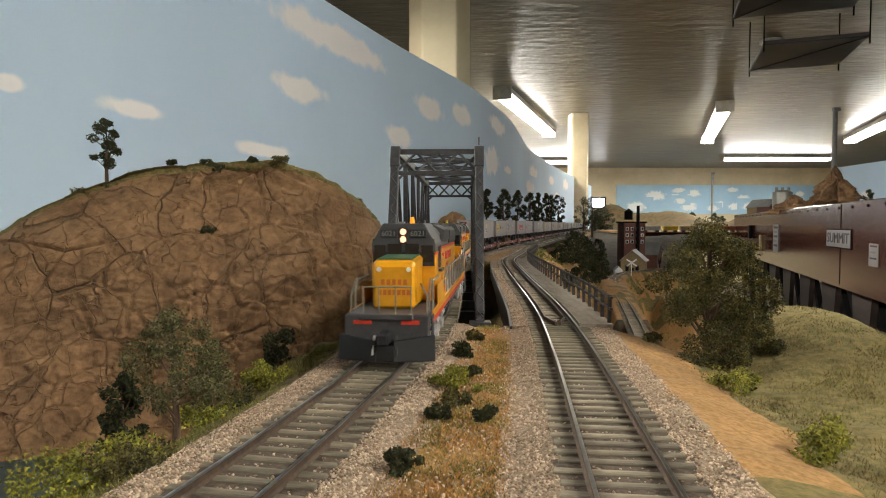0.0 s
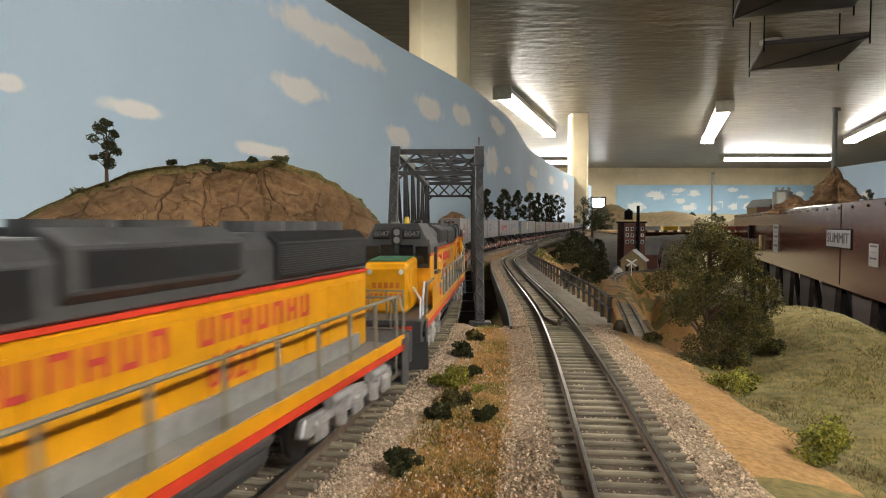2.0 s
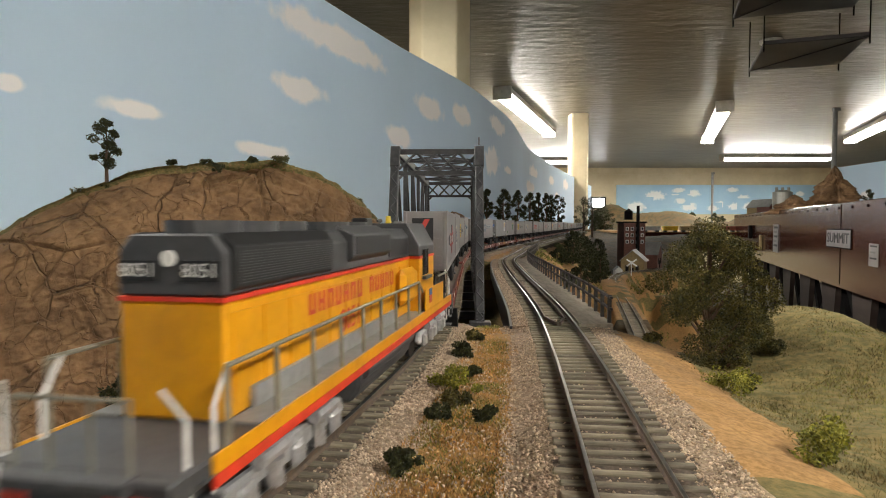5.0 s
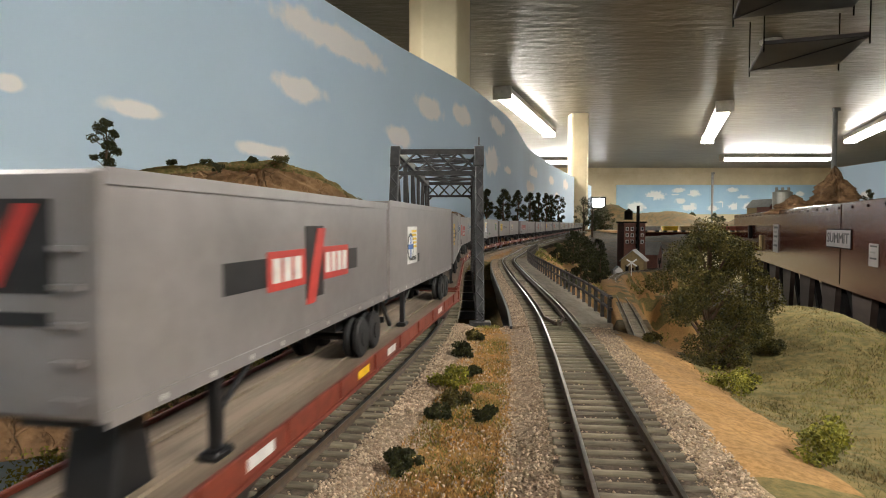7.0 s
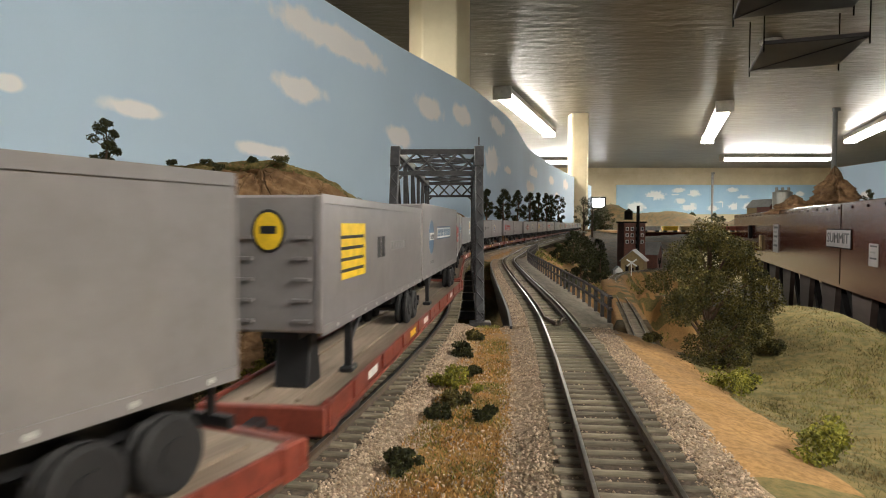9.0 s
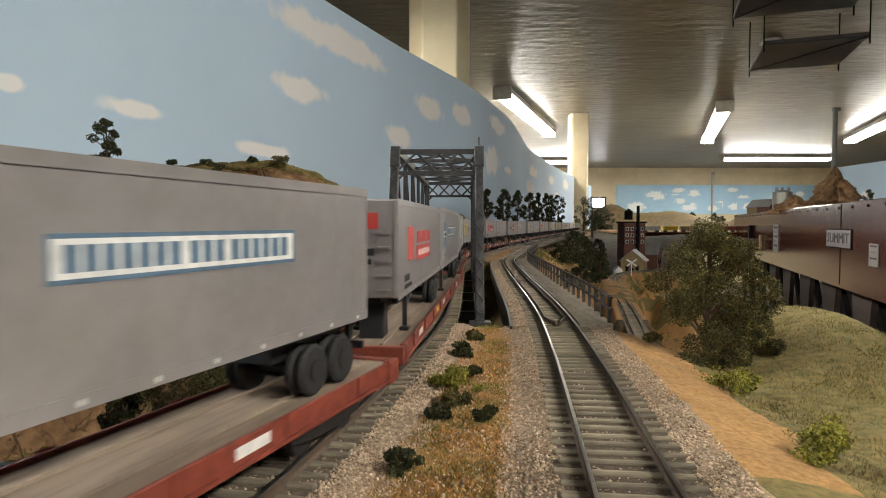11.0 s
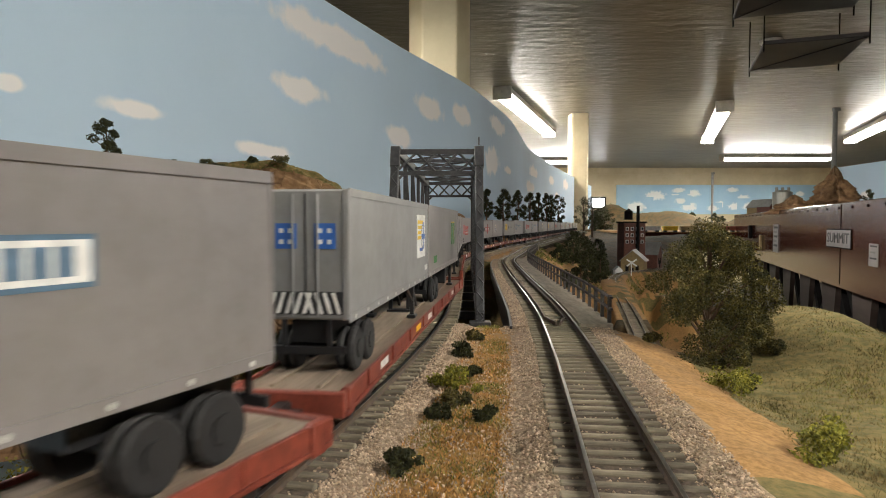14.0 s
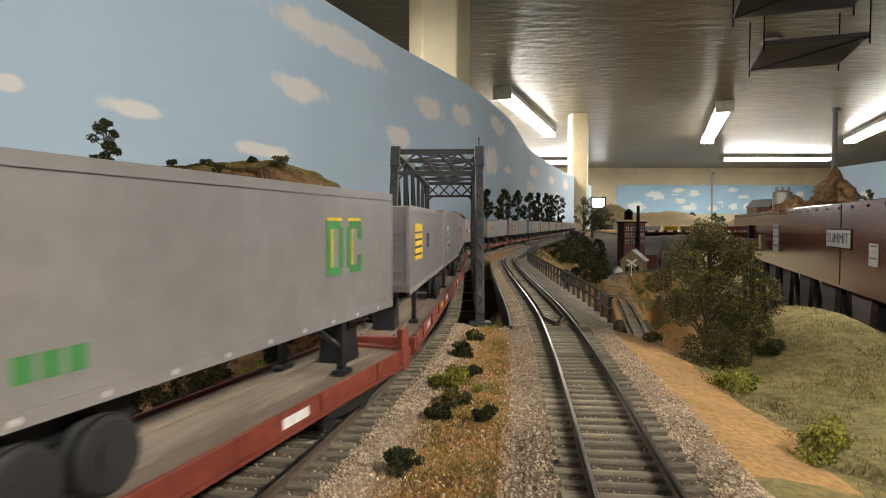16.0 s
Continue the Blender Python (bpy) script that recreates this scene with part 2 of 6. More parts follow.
# ---- plan of the tracks ----
def smooth_path(knots, step=0.005, width=10):
    p = np.array(knots, float)
    t = np.r_[0, np.cumsum(np.hypot(*np.diff(p, axis=0).T))]
    ts = np.arange(0, t[-1], step)
    k = np.exp(-0.5 * (np.arange(-3 * width, 3 * width + 1) / width) ** 2)
    k /= k.sum()
    out = []
    for c in (0, 1):
        a = np.interp(ts, t, p[:, c])
        w = 3 * width
        out.append(np.convolve(np.r_[2 * a[0] - a[w:0:-1], a, 2 * a[-1] - a[-2:-w - 2:-1]], k, "valid"))
    s = np.r_[0, np.cumsum(np.hypot(np.diff(out[0]), np.diff(out[1])))]
    return s, out[0], out[1]


MAIN = smooth_path([(-0.5007, -0.4724), (-0.4566, -0.4317), (-0.4125, -0.3911), (-0.3684, -0.3504), (-0.3243, -0.3097), (-0.2802, -0.269), (-0.2361, -0.2283), (-0.1931, -0.1866), (-0.1544, -0.1407), (-0.1206, -0.0912), (-0.092, -0.0385), (-0.0687, 0.0168), (-.0512, .0742), (-.0423, .1138), (-.0350, .154), (-.0253, .2066), (-.0147, .2748), (-.0070, .3324), (.0030, .5435),
                    (.0098, .72), (.0245, .90), (.0520, 1.058), (.132, 1.40), (.25, 1.81), (.46, 2.6), (.73, 3.6), (1.05, 4.8), (2.0, 8.2), (2.9, 11.4)])
SIDE = smooth_path([(.022, -.20), (.0290, .05), (.0365, .1138), (.0412, .1447), (.0468, .1897), (.0535, .2499), (.0585, .30), (.0655, .3776), (.0745, .58), (.0860, .80), (.0950, .92),
                    (.122, 1.04), (.192, 1.40), (.30, 1.81), (.51, 2.6), (.78, 3.6), (1.10, 4.8)])


def along(path, q):
    s, x, y = path
    a = Vector((np.interp(q - 0.004, s, x), np.interp(q - 0.004, s, y), 0))
    b = Vector((np.interp(q + 0.004, s, x), np.interp(q + 0.004, s, y), 0))
    return (a + b) / 2, (b - a).normalized()


def main_x(y):
    return np.interp(y, MAIN[2], MAIN[1])


def side_x(y):
    return np.interp(y, SIDE[2], SIDE[1])


LOWER = smooth_path([(.20, .55), (.26, .80), (.33, 1.10), (.405, 1.45), (.465, 1.72), (.56, 1.96), (.70, 2.08), (1.0, 2.22)], 0.005, 14)


def lower_x(y):
    return np.interp(y, LOWER[2], LOWER[1])


# ---- backdrop line ----
BACK = smooth_path([(-1.55, -1.4), (-.86, .33), (-.55, .92), (-.29, 1.548), (-.146, 1.934), (.1025, 2.475), (.36, 3.30), (.63, 4.6), (1.06, 5.96), (2.16, 9.07)], 0.02, 8)


def back_x(y):
    return np.interp(y, BACK[2], BACK[1])


# ---- terrain ----
def ramp(v, a, b):
    t = np.clip((v - a) / (b - a), 0, 1)
    return t * t * (3 - 2 * t)


def bumps(x, y, scale, seed=0.0, octaves=3):
    flat = np.empty(x.size)
    for i, (a, b) in enumerate(zip(x.ravel(), y.ravel())):
        flat[i] = noise.fractal((a * scale + seed, b * scale, seed * 1.7), 0.8, 2.1, octaves)
    return flat.reshape(x.shape)


def ground_height(x, y):
    d1, d2 = x - main_x(y), x - side_x(y)
    z = np.full(x.shape, -0.0034)
    z += 0.0005 * (1 - ramp(np.minimum(np.abs(d1), np.abs(d2)), 0.0140, 0.0170))
    mid = ramp(d1, 0.018, 0.026) * ramp(-d2, 0.017, 0.024)
    z -= 0.0015 * mid
    # shoulder and grassy knoll beside the side track
    z -= 0.009 * ramp(d2, 0.022, 0.075)
    z += 0.0170 * np.exp(-((x - 0.200) / 0.045) ** 2 - ((y - 0.340) / 0.07) ** 2)
    z -= 0.050 * ramp(x, 0.205, 0.30) * ramp(y, 0.20, 0.34)
    z -= 0.004 * np.exp(-((x - 0.125) / 0.03) ** 2 - ((y - 0.25) / 0.05) ** 2)
    z += 0.006 * np.exp(-((x - 0.17) / 0.05) ** 2 - ((y - 0.10) / 0.07) ** 2)
    # bank beside the main track
    z -= 0.010 * ramp(-d1, 0.019, 0.055)
    z += 0.006 * np.exp(-((x + 0.072) / 0.02) ** 2 - ((y - 0.275) / 0.02) ** 2)
    left_drop = ramp(-d1, 0.050 + 0.006 * np.sin(y * 60), 0.14) * (1 - ramp(y, 0.75, 1.05))
    z = z - 0.20 * left_drop
    # canyon under both bridges
    front = np.where(d2 > 0.018, np.where(x < 0.128, 0.325 - (x - 0.0863) * 1.0, 0.285 + (x - 0.128) * 1.1), 0.338)
    front = np.where(x > 0.2, 0.365 - (x - 0.2) * 0.1, front)
    inner = ramp(y, front, front + 0.035)
    far_edge = 0.92 + np.maximum(d2, 0) * 3.0
    gap = inner * (1 - ramp(y, far_edge - 0.16, far_edge))
    z = z * (1 - gap) - 0.13 * gap
    # far side: valley beside the line, bank against the painted sky
    far = ramp(y, 0.85, 1.0)
    z -= far * 0.115 * ramp(d2, 0.035, 0.25) * (1 - ramp(y, 2.2, 4.2)) * (1 - left_drop)
    z += far * 0.058 * ramp(-d1, 0.05, 0.17) * (1 - ramp(y, 4.5, 6))
    z += ramp(y, 3.0, 5.5) * ramp(d2, 0.2, 1.2) * 0.005
    low = np.clip(1 - (np.abs(x - lower_x(y)) - 0.025) / 0.05, 0, 1) * ramp(y, 0.80, 0.95) * (1 - ramp(y, 2.15, 2.3))
    z = z * (1 - low) - 0.1045 * low
    for hx, hy, sx, sy, top in ((0.63, 1.70, 0.055, 0.14, 0.125), (0.36, 1.75, 0.07, 0.35, 0.03), (0.98, 2.5, 0.3, 0.2, 0.04),
                                (3.05, 8.6, 0.55, 0.6, 0.27), (2.4, 9.3, 0.35, 0.5, 0.33), (3.9, 9.2, 0.6, 0.6, 0.22), (4.9, 9.9, 0.5, 0.7, 0.30),
                                (1.6, 4.2, 0.25, 0.5, 0.05), (2.0, 6.4, 0.5, 0.5, 0.06)):
        z += top * np.exp(-((x - hx) / sx) ** 2 - ((y - hy) / sy) ** 2) * (1 + 0.35 * np.sin(x * 23 / (sx * 10)) * np.sin(y * 19 / (sy * 10) + 1))
    return z


def spaced(stops):
    """Coordinates whose spacing changes from stop to stop: (from, to, step)."""
    return np.concatenate([np.arange(a, b, st) for a, b, st in stops])


def build_ground():
    xs = spaced([(-1.2, -0.16, 0.02), (-0.16, 0.30, 0.0028), (0.30, 0.8, 0.008), (0.8, 2.5, 0.03), (2.5, 7.0, 0.08)])
    ys = spaced([(-1.2, 0.06, 0.04), (0.06, 0.46, 0.0028), (0.46, 1.3, 0.008), (1.3, 3.2, 0.018), (3.2, 12.0, 0.07)])
    x, y = np.meshgrid(xs, ys)
    z = ground_height(x, y)
    d1, d2 = x - main_x(y), x - side_x(y)
    onbed = np.minimum(np.abs(d1), np.abs(d2)) < 0.019
    rough = np.where(onbed, 0.0002, 0.0011) * np.clip(y * 3, 0.5, 30) ** 0.8
    rough = np.where((np.abs(x - lower_x(y)) < 0.034) & (y > 0.8) & (y < 2.3), 0.12 * rough, rough)
    z += rough * bumps(x, y, 45, 3.0) + np.where(onbed, 0, 0.5) * rough * bumps(x, y, 170, 9.0, 2)
    faces = grid_faces(len(ys), len(xs))
    c = faces[:, 0]
    fx, fy, fz = x.ravel()[c], y.ravel()[c], z.ravel()[c]
    e1, e2 = d1.ravel()[c], d2.ravel()[c]
    keep = (fx > back_x(fy) - 0.03) & ((fx < 0.13 + 0.36 * fy) | (fy < 0.42) | (fy > 4.2)) & ((e1 > -0.19) | (fy > 0.9)) & ((fx < 1.35 + 0.345 * (fy - 1.9)) | (fy > 6))
    nz = bumps(fx, fy, 30, 5.0, 2)
    mats = np.zeros(len(faces), int)                                    # turf
    bed = ((e1 > -0.026 + 0.003 * nz) & (e1 < 0.030 + 0.004 * nz)) | ((e2 > -0.026 + 0.003 * nz) & (e2 < 0.026 + 0.004 * nz))
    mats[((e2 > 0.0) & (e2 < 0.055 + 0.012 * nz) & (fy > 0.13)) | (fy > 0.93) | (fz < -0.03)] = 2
    # Canyon walls take the dark earth, shade put in as colour.
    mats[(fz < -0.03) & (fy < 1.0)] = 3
    mats[(e1 > 0.02) & (e2 < -0.02) & (fy < 0.34)] = 2
    mats[bed & (fz > -0.012)] = 1
    # Strip under the ties gets the bed with shade in its colour.
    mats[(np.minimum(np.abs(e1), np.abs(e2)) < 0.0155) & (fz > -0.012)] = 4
    mats[(fy > 1.2) & (nz > 0.28) & ~bed] = 0
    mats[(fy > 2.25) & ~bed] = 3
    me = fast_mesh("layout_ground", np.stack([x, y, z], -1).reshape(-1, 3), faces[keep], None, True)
    for m in (GRASSY, BALLAST, DIRT, FARGROUND_AND_SHADE, BED):
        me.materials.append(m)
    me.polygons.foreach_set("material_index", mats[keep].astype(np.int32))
    return tagged(part("ground", me, None), "sculpted layout ground of ballast, tan dirt and dry turf", "ground", kind="structure")


ground = build_ground()


# ---- room ----
def build_room():
    f = part("floor", Shape().box(-6, 11, -7, 14.6, FLOOR - 0.1, FLOOR), FLOORM)
    tagged(f, "dark hall floor under the layout", "floor", kind="structure")
    c = part("ceiling", Shape().box(-6, 11, -7, 14.6, CEIL, CEIL + 0.12), PLY)
    tagged(c, "stained plaster ceiling with brushed streaks", "ceiling", kind="structure")
    w = Shape().box(-6, 11, 14.4, 14.6, FLOOR, CEIL)
    tagged(part("wall_north", w, CREAM), "cream painted far wall", "wall", kind="structure")
    tagged(part("wall_west", Shape().box(-6.2, -6, -7, 14.6, FLOOR, CEIL), CREAM), "cream painted side wall", "wall", kind="structure")
    tagged(part("wall_east", Shape().box(11, 11.2, -7, 14.6, FLOOR, CEIL), CREAM), "cream painted side wall", "wall", kind="structure")
    tagged(part("wall_south", Shape().box(-6, 11, -7.2, -7, FLOOR, CEIL), CREAM), "cream painted end wall", "wall", kind="structure")


def build_backdrop():
    s, x, y = BACK
    n = len(x)
    top, thick = 0.601, 0.006
    vs, fs = [], []
    for i in range(n):
        a, b = max(i - 1, 0), min(i + 1, n - 1)
        t = Vector((x[b] - x[a], y[b] - y[a], 0)).normalized()
        nx, ny = -t.y * thick, t.x * thick
        for px, py in ((x[i], y[i]), (x[i] + nx, y[i] + ny)):
            vs += [(px, py, -0.45), (px, py, top)]
    for i in range(n - 1):
        o, p = 4 * i, 4 * i + 4
        fs += [(o, o + 1, p + 1, p), (o + 2, p + 2, p + 3, o + 3), (o + 1, o + 3, p + 3, p + 1), (o, p, p + 2, o + 2)]
    fs += [(0, 2, 3, 1), (4 * n - 4, 4 * n - 3, 4 * n - 1, 4 * n - 2)]
    ob = part("backdrop", sheet("backdrop", vs, fs, SKY, False), None)
    return tagged(ob, "curved hardboard backdrop painted as pale blue sky", "backdrop", kind="structure")


build_room()
backdrop = build_backdrop()


# ---- tracks ----
def build_track(name, path, q0, q1, label, level=0.0):
    track = tagged(new(name), label, "track")
    track.location.z = level
    bed_qs = np.arange(q0, q1, 0.012)
    for side in (-1, 1):
        low, high = Shape(), Shape()
        pts = []
        for q in bed_qs:
            p, d = along(path, q)
            pts.append((p, Vector((d.y, -d.x, 0))))
        for prof, shp in ((((-0.0009, -0.0023), (0.0009, -0.0023), (0.00030, -0.0017), (0.00052, -0.00025), (-0.00052, -0.00025), (-0.00030, -0.0017)), low),
                          (((-0.00050, -0.0003), (0.00050, -0.0003), (0.00042, 0.0), (-0.00042, 0.0)), high)):
            k = len(prof)
            for p, n in pts:
                shp.v += [tuple(p + n * (side * 0.00825 + u) + Vector((0, 0, w))) for u, w in prof]
            for i in range(len(pts) - 1):
                shp.f += [(i * k + j, i * k + (j + 1) % k, (i + 1) * k + (j + 1) % k, (i + 1) * k + j) for j in range(k)]
        rail = part("rail", low, RAIL, track)
        part("railhead", high, RAILTOP, rail, "worn shiny railhead")
    tie = Shape().box(-0.0150, 0.0150, -0.00125, 0.00125, -0.0056, -0.0022).mesh("tie", 0.0003)
    tie.materials.append(TIE)
    qs = np.arange(q0 + 0.002, q1, 0.0060)
    far = Shape()
    for i, q in enumerate(qs):
        p, d = along(path, q)
        a = math.atan2(d.y, d.x) - math.pi / 2 + rng.normal(0, 0.015)
        m = Matrix.Translation((p.x + rng.normal(0, 0.0003), p.y, rng.normal(0, 0.0001))) @ Matrix.Rotation(a, 4, "Z")
        if i < 290:
            ob = new("tie", tie)
            ob.parent, ob.matrix_local = track, m
        else:
            b = Shape().box(-0.0150, 0.0150, -0.00125, 0.00125, -0.0056, -0.0022)
            far.add([m @ Vector(v) for v in b.v], b.f)
    tagged(part("far_ties", far, TIE, track), kind="stuff")
    return track


def q_at(path, y):
    return float(np.interp(y, path[2], path[0]))


build_track("main_track", MAIN, q_at(MAIN, -0.05), q_at(MAIN, 11.0), "brown-railed track on weathered wooden ties in pink ballast")
build_track("lower_track", LOWER, q_at(LOWER, 0.70), q_at(LOWER, 2.2), "narrow curved track on the valley floor", -0.1)
build_track("side_track", SIDE, q_at(SIDE, -0.05), q_at(SIDE, 4.6), "brown-railed track with shiny inner railhead beside the truss bridge")


# ---- cliff ----
def build_cliff():
    line = smooth_path([(-.95, .22), (-.62, .40), (-.44, .50), (-.30, .565), (-.19, .60), (-.11, .62), (-.062, .69), (-.055, .82)], 0.01, 6)
    s, x, y = line
    cols, rows = 520, 280
    top_q = np.array([-.95, -.50, -.399, -.372, -.345, -.316, -.285, -.258, -.195, -.147, -.109, -.088, -.065, -.055])
    top_z = np.array([.0, .010, .038, .063, .078, .094, .107, .113, .118, .121, .112, .099, .079, .06])
    vs = []
    for i in range(rows):
        v = i / (rows - 1)
        for j in range(cols):
            q = s[-1] * j / (cols - 1)
            px, py = np.interp(q, s, x), np.interp(q, s, y)
            tz = float(np.interp(px, top_q, top_z))
            nx, ny = 0.42, -0.9
            base = -0.150 - 0.09 * min(1.0, max(0.0, (px + 0.34) * 8))
            if v < 0.78:
                u = v / 0.78
                z = base + (tz - base) * (1 - (1 - u) ** 1.25)
                back = 0.10 * u ** 1.6 - 0.012 * math.sin(u * 9 + px * 14)
            else:
                u = (v - 0.78) / 0.22
                z = tz + 0.008 * math.sin(u * math.pi * 0.5) - 0.05 * u * u
                back = 0.10 + 0.20 * u
            p = Vector((px - nx * back, py - ny * back, z))
            bend = noise.noise((px * 7, z * 7, 3.0)) * 0.03
            w = Vector((px + 0.35 * z + bend, z - 0.45 * px + bend, 0.3))
            c1 = noise.voronoi((w.x * 11, w.y * 17, 1.0))[0]
            c2 = noise.voronoi((w.x * 38, w.y * 30, 2.0))[0]
            zone = min(1.0, max(0.0, 0.25 + 1.9 * max(0.0, px + 0.27) * 3 + 1.5 * noise.noise((px * 6 + 5, z * 6, 0.0))))
            broken = min(1.0, max(0.0, 0.60 + 2.2 * noise.noise((px * 8 + 1, z * 8, 9.0))))
            crack = broken * max(0.0, 1 - (c1[1] - c1[0]) / 0.020) ** 0.6 * 0.0100 + zone * max(0.0, 1 - (c2[1] - c2[0]) / 0.045) ** 0.6 * 0.0062
            step = (z * 62 + px * 22 + 2.2 * noise.noise((px * 9, z * 9, 6.0))) % 1.0
            strata = (0.004 * step if step < 0.85 else 0.004 * (1 - step) / 0.15 * 0.85) * min(1.0, max(0.15, (px + 0.28) * 9))
            plates = noise.cell((w.x * 11 + 2, w.y * 17, 0.5)) * 0.004
            rough = noise.fractal((px * 10, z * 12, 4.0), 0.9, 2.1, 4) * 0.0055 + noise.fractal((px * 60, z * 60, 2.0), 0.42, 2.1, 6) * 0.0022
            push = (rough + plates + strata - crack) * (1 if v < 0.78 else max(0.15, 1 - 3 * (v - 0.78)))
            vs.append((p.x + nx * push, p.y + ny * push, p.z + 0.25 * push))
    faces = grid_faces(rows, cols)
    me = fast_mesh("cliff", vs, faces, ROCK, False)
    me.materials.append(GRASSY)
    zz = np.array(vs)[faces[:, 0]]
    top = np.interp(zz[:, 0], top_q, top_z)
    me.polygons.foreach_set("material_index", ((faces[:, 0] // cols > rows * 0.735) & (rng.random(len(faces)) > 0.06)).astype(np.int32))
    return tagged(part("cliff_hill", me, None), "carved brown sandstone cliff with turf on its crown", "cliff")


build_cliff()


# ---- truss bridge ----
def build_truss():
    near, far = Vector((-0.0050, 0.345, 0)), Vector((0.0090, 0.725, 0))
    side = Vector((far.y - near.y, near.x - far.x, 0)).normalized()
    bridge = tagged(new("truss_bridge"), "dark grey steel through-truss railway bridge over the gorge", "bridge")
    half, top, panels = 0.0256, 0.0960, 7
    lean = 0.105                                # the end posts lean inwards by this share of the span

    def at(f, u, z):
        return near.lerp(far, f) + side * u + Vector((0, 0, z))

    def station(i):
        return lean + (1 - 2 * lean) * (i - 1) / (panels - 2)

    def lattice(bar, a, b, c, d, n, cross):
        """Flat bars zigzagging between the lines a-b and c-d."""
        for k in range(n):
            f, g = k / n, (k + 1) / n
            lo, hi = (c, d), (a, b)
            p1, p2 = (lo, hi) if k % 2 else (hi, lo)
            bar(p1[0].lerp(p1[1], f), p2[0].lerp(p2[1], g))
            if cross:
                bar(p2[0].lerp(p2[1], f), p1[0].lerp(p1[1], g))

    for u in (-half, half):
        part("bottom_chord", Shape().beam(at(0, u, -0.002), at(1, u, -0.002), 0.004, 0.008), STEEL, bridge, bevel=0.0004)
        part("top_chord", Shape().beam(at(lean, u, top), at(1 - lean, u, top), 0.0052, 0.0060), STEEL, bridge, bevel=0.0004)
        for f0, f1 in ((0.0, lean), (1.0, 1 - lean)):
            a, b = at(f0, u, -0.006), at(f1, u, top + 0.002)
            post = part("end_post", Shape().beam(a, b, 0.0050, 0.0046), STEEL, bridge, bevel=0.0005)
            lace = Shape()
            off = Vector((0, -0.0027, 0))
            lattice(lambda p, q: lace.beam(p + off, q + off, 0.0007, 0.0006), a - side * 0.0019, b - side * 0.0019, a + side * 0.0019, b + side * 0.0019, 22, False)
            part("lacing", lace, STEEL, post)
            part("shoe", Shape().beam(at(f0, u - 0.006, -0.006), at(f0, u + 0.006, -0.006), 0.009, 0.006), STEEL, post, bevel=0.0005)
            rivets = Shape()
            for k in range(5):
                for w in (-0.0018, 0.0018):
                    c = a.lerp(b, 0.02 + 0.016 * k) + side * w + Vector((0, -0.0026, 0))
                    rivets.box(c.x - 0.0004, c.x + 0.0004, c.y - 0.0004, c.y + 0.0004, c.z - 0.0004, c.z + 0.0004)
                    c = a.lerp(b, 0.90 + 0.018 * k) + side * w + Vector((0, -0.0026, 0))
                    rivets.box(c.x - 0.0004, c.x + 0.0004, c.y - 0.0004, c.y + 0.0004, c.z - 0.0004, c.z + 0.0004)
            part("rivets", rivets, STEEL, post)
            part("gusset", Shape().beam(a.lerp(b, 0.88) + Vector((0, -0.0006, 0)), b + Vector((0, -0.0006, 0)), 0.0058, 0.0050), STEEL, post, bevel=0.0004)
        for i in range(1, panels):
            f = station(i)
            part("post", Shape().beam(at(f, u, -0.004), at(f, u, top), 0.0028, 0.0026), STEEL, bridge, bevel=0.0003)
            part("rivet_plate", Shape().beam(at(f, u, 0.0), at(f, u, 0.008), 0.0050, 0.0040), STEEL, bridge)
        for i in range(1, panels - 1):
            up = i < panels / 2
            a, b = station(i), station(i + 1)
            part("diagonal", Shape().beam(at(a, u, top if up else 0.0), at(b, u, 0.0 if up else top), 0.0022, 0.0022), STEEL, bridge)
    depth = 0.0140
    for f0, f1 in ((0.0, lean), (1.0, 1 - lean)):
        def on(u, z):
            return at(f0 + (f1 - f0) * z / top, u, z)
        part("portal_strut", Shape().beam(on(-half, top - 0.0005), on(half, top - 0.0005), 0.0030, 0.0030), STEEL, bridge)
        part("portal_strut", Shape().beam(on(-half, top - depth), on(half, top - depth), 0.0030, 0.0024), STEEL, bridge)
        lattice(lambda p, q: part("web_bar", Shape().beam(p, q, 0.0013, 0.0013), STEEL, bridge), on(-half, top - 0.001), on(half, top - 0.001), on(-half, top - depth), on(half, top - depth), 4, True)
        for s in (-1, 1):
            part("knee_gusset", Shape().beam(on(s * half, top - depth - 0.006), on(s * (half - 0.006), top - depth), 0.0014, 0.0014), STEEL, bridge)
    for i in range(1, panels):
        f = station(i)
        if 1 < i < panels - 1:
            part("strut", Shape().beam(at(f, -half, top), at(f, half, top), 0.0022, 0.0022), STEEL, bridge)
        if i < panels - 1:
            g = station(i + 1)
            part("sway_brace", Shape().beam(at(f, -half, top), at(g, half, top), 0.0018, 0.0012), STEEL, bridge)
            part("sway_brace", Shape().beam(at(f, half, top), at(g, -half, top), 0.0018, 0.0012), STEEL, bridge)
    for i in range(panels + 1):
        f = i / panels
        part("floor_beam", Shape().beam(at(f, -half, -0.0075), at(f, half, -0.0075), 0.004, 0.005), STEEL, bridge)
    for u in (-0.009, 0.009):
        part("stringer", Shape().beam(at(0, u, -0.0075), at(1, u, -0.0075), 0.003, 0.006), STEEL, bridge)
    fin = at(lean, half, top + 0.0035)
    part("finial", Shape().rod(fin, fin + Vector((0, 0, 0.005)), 0.0004), STEEL, bridge)
    return bridge


build_truss()
p, d = along(MAIN, q_at(MAIN, 0.338))
ab = part("abutment", Shape().box(-0.036, 0.036, -0.010, 0.006, -0.15, -0.0092), CONCRETE, bevel=0.001)
ab.matrix_world = Matrix.Translation(p) @ Matrix.Rotation(math.atan2(d.y, d.x) - math.pi / 2, 4, "Z")
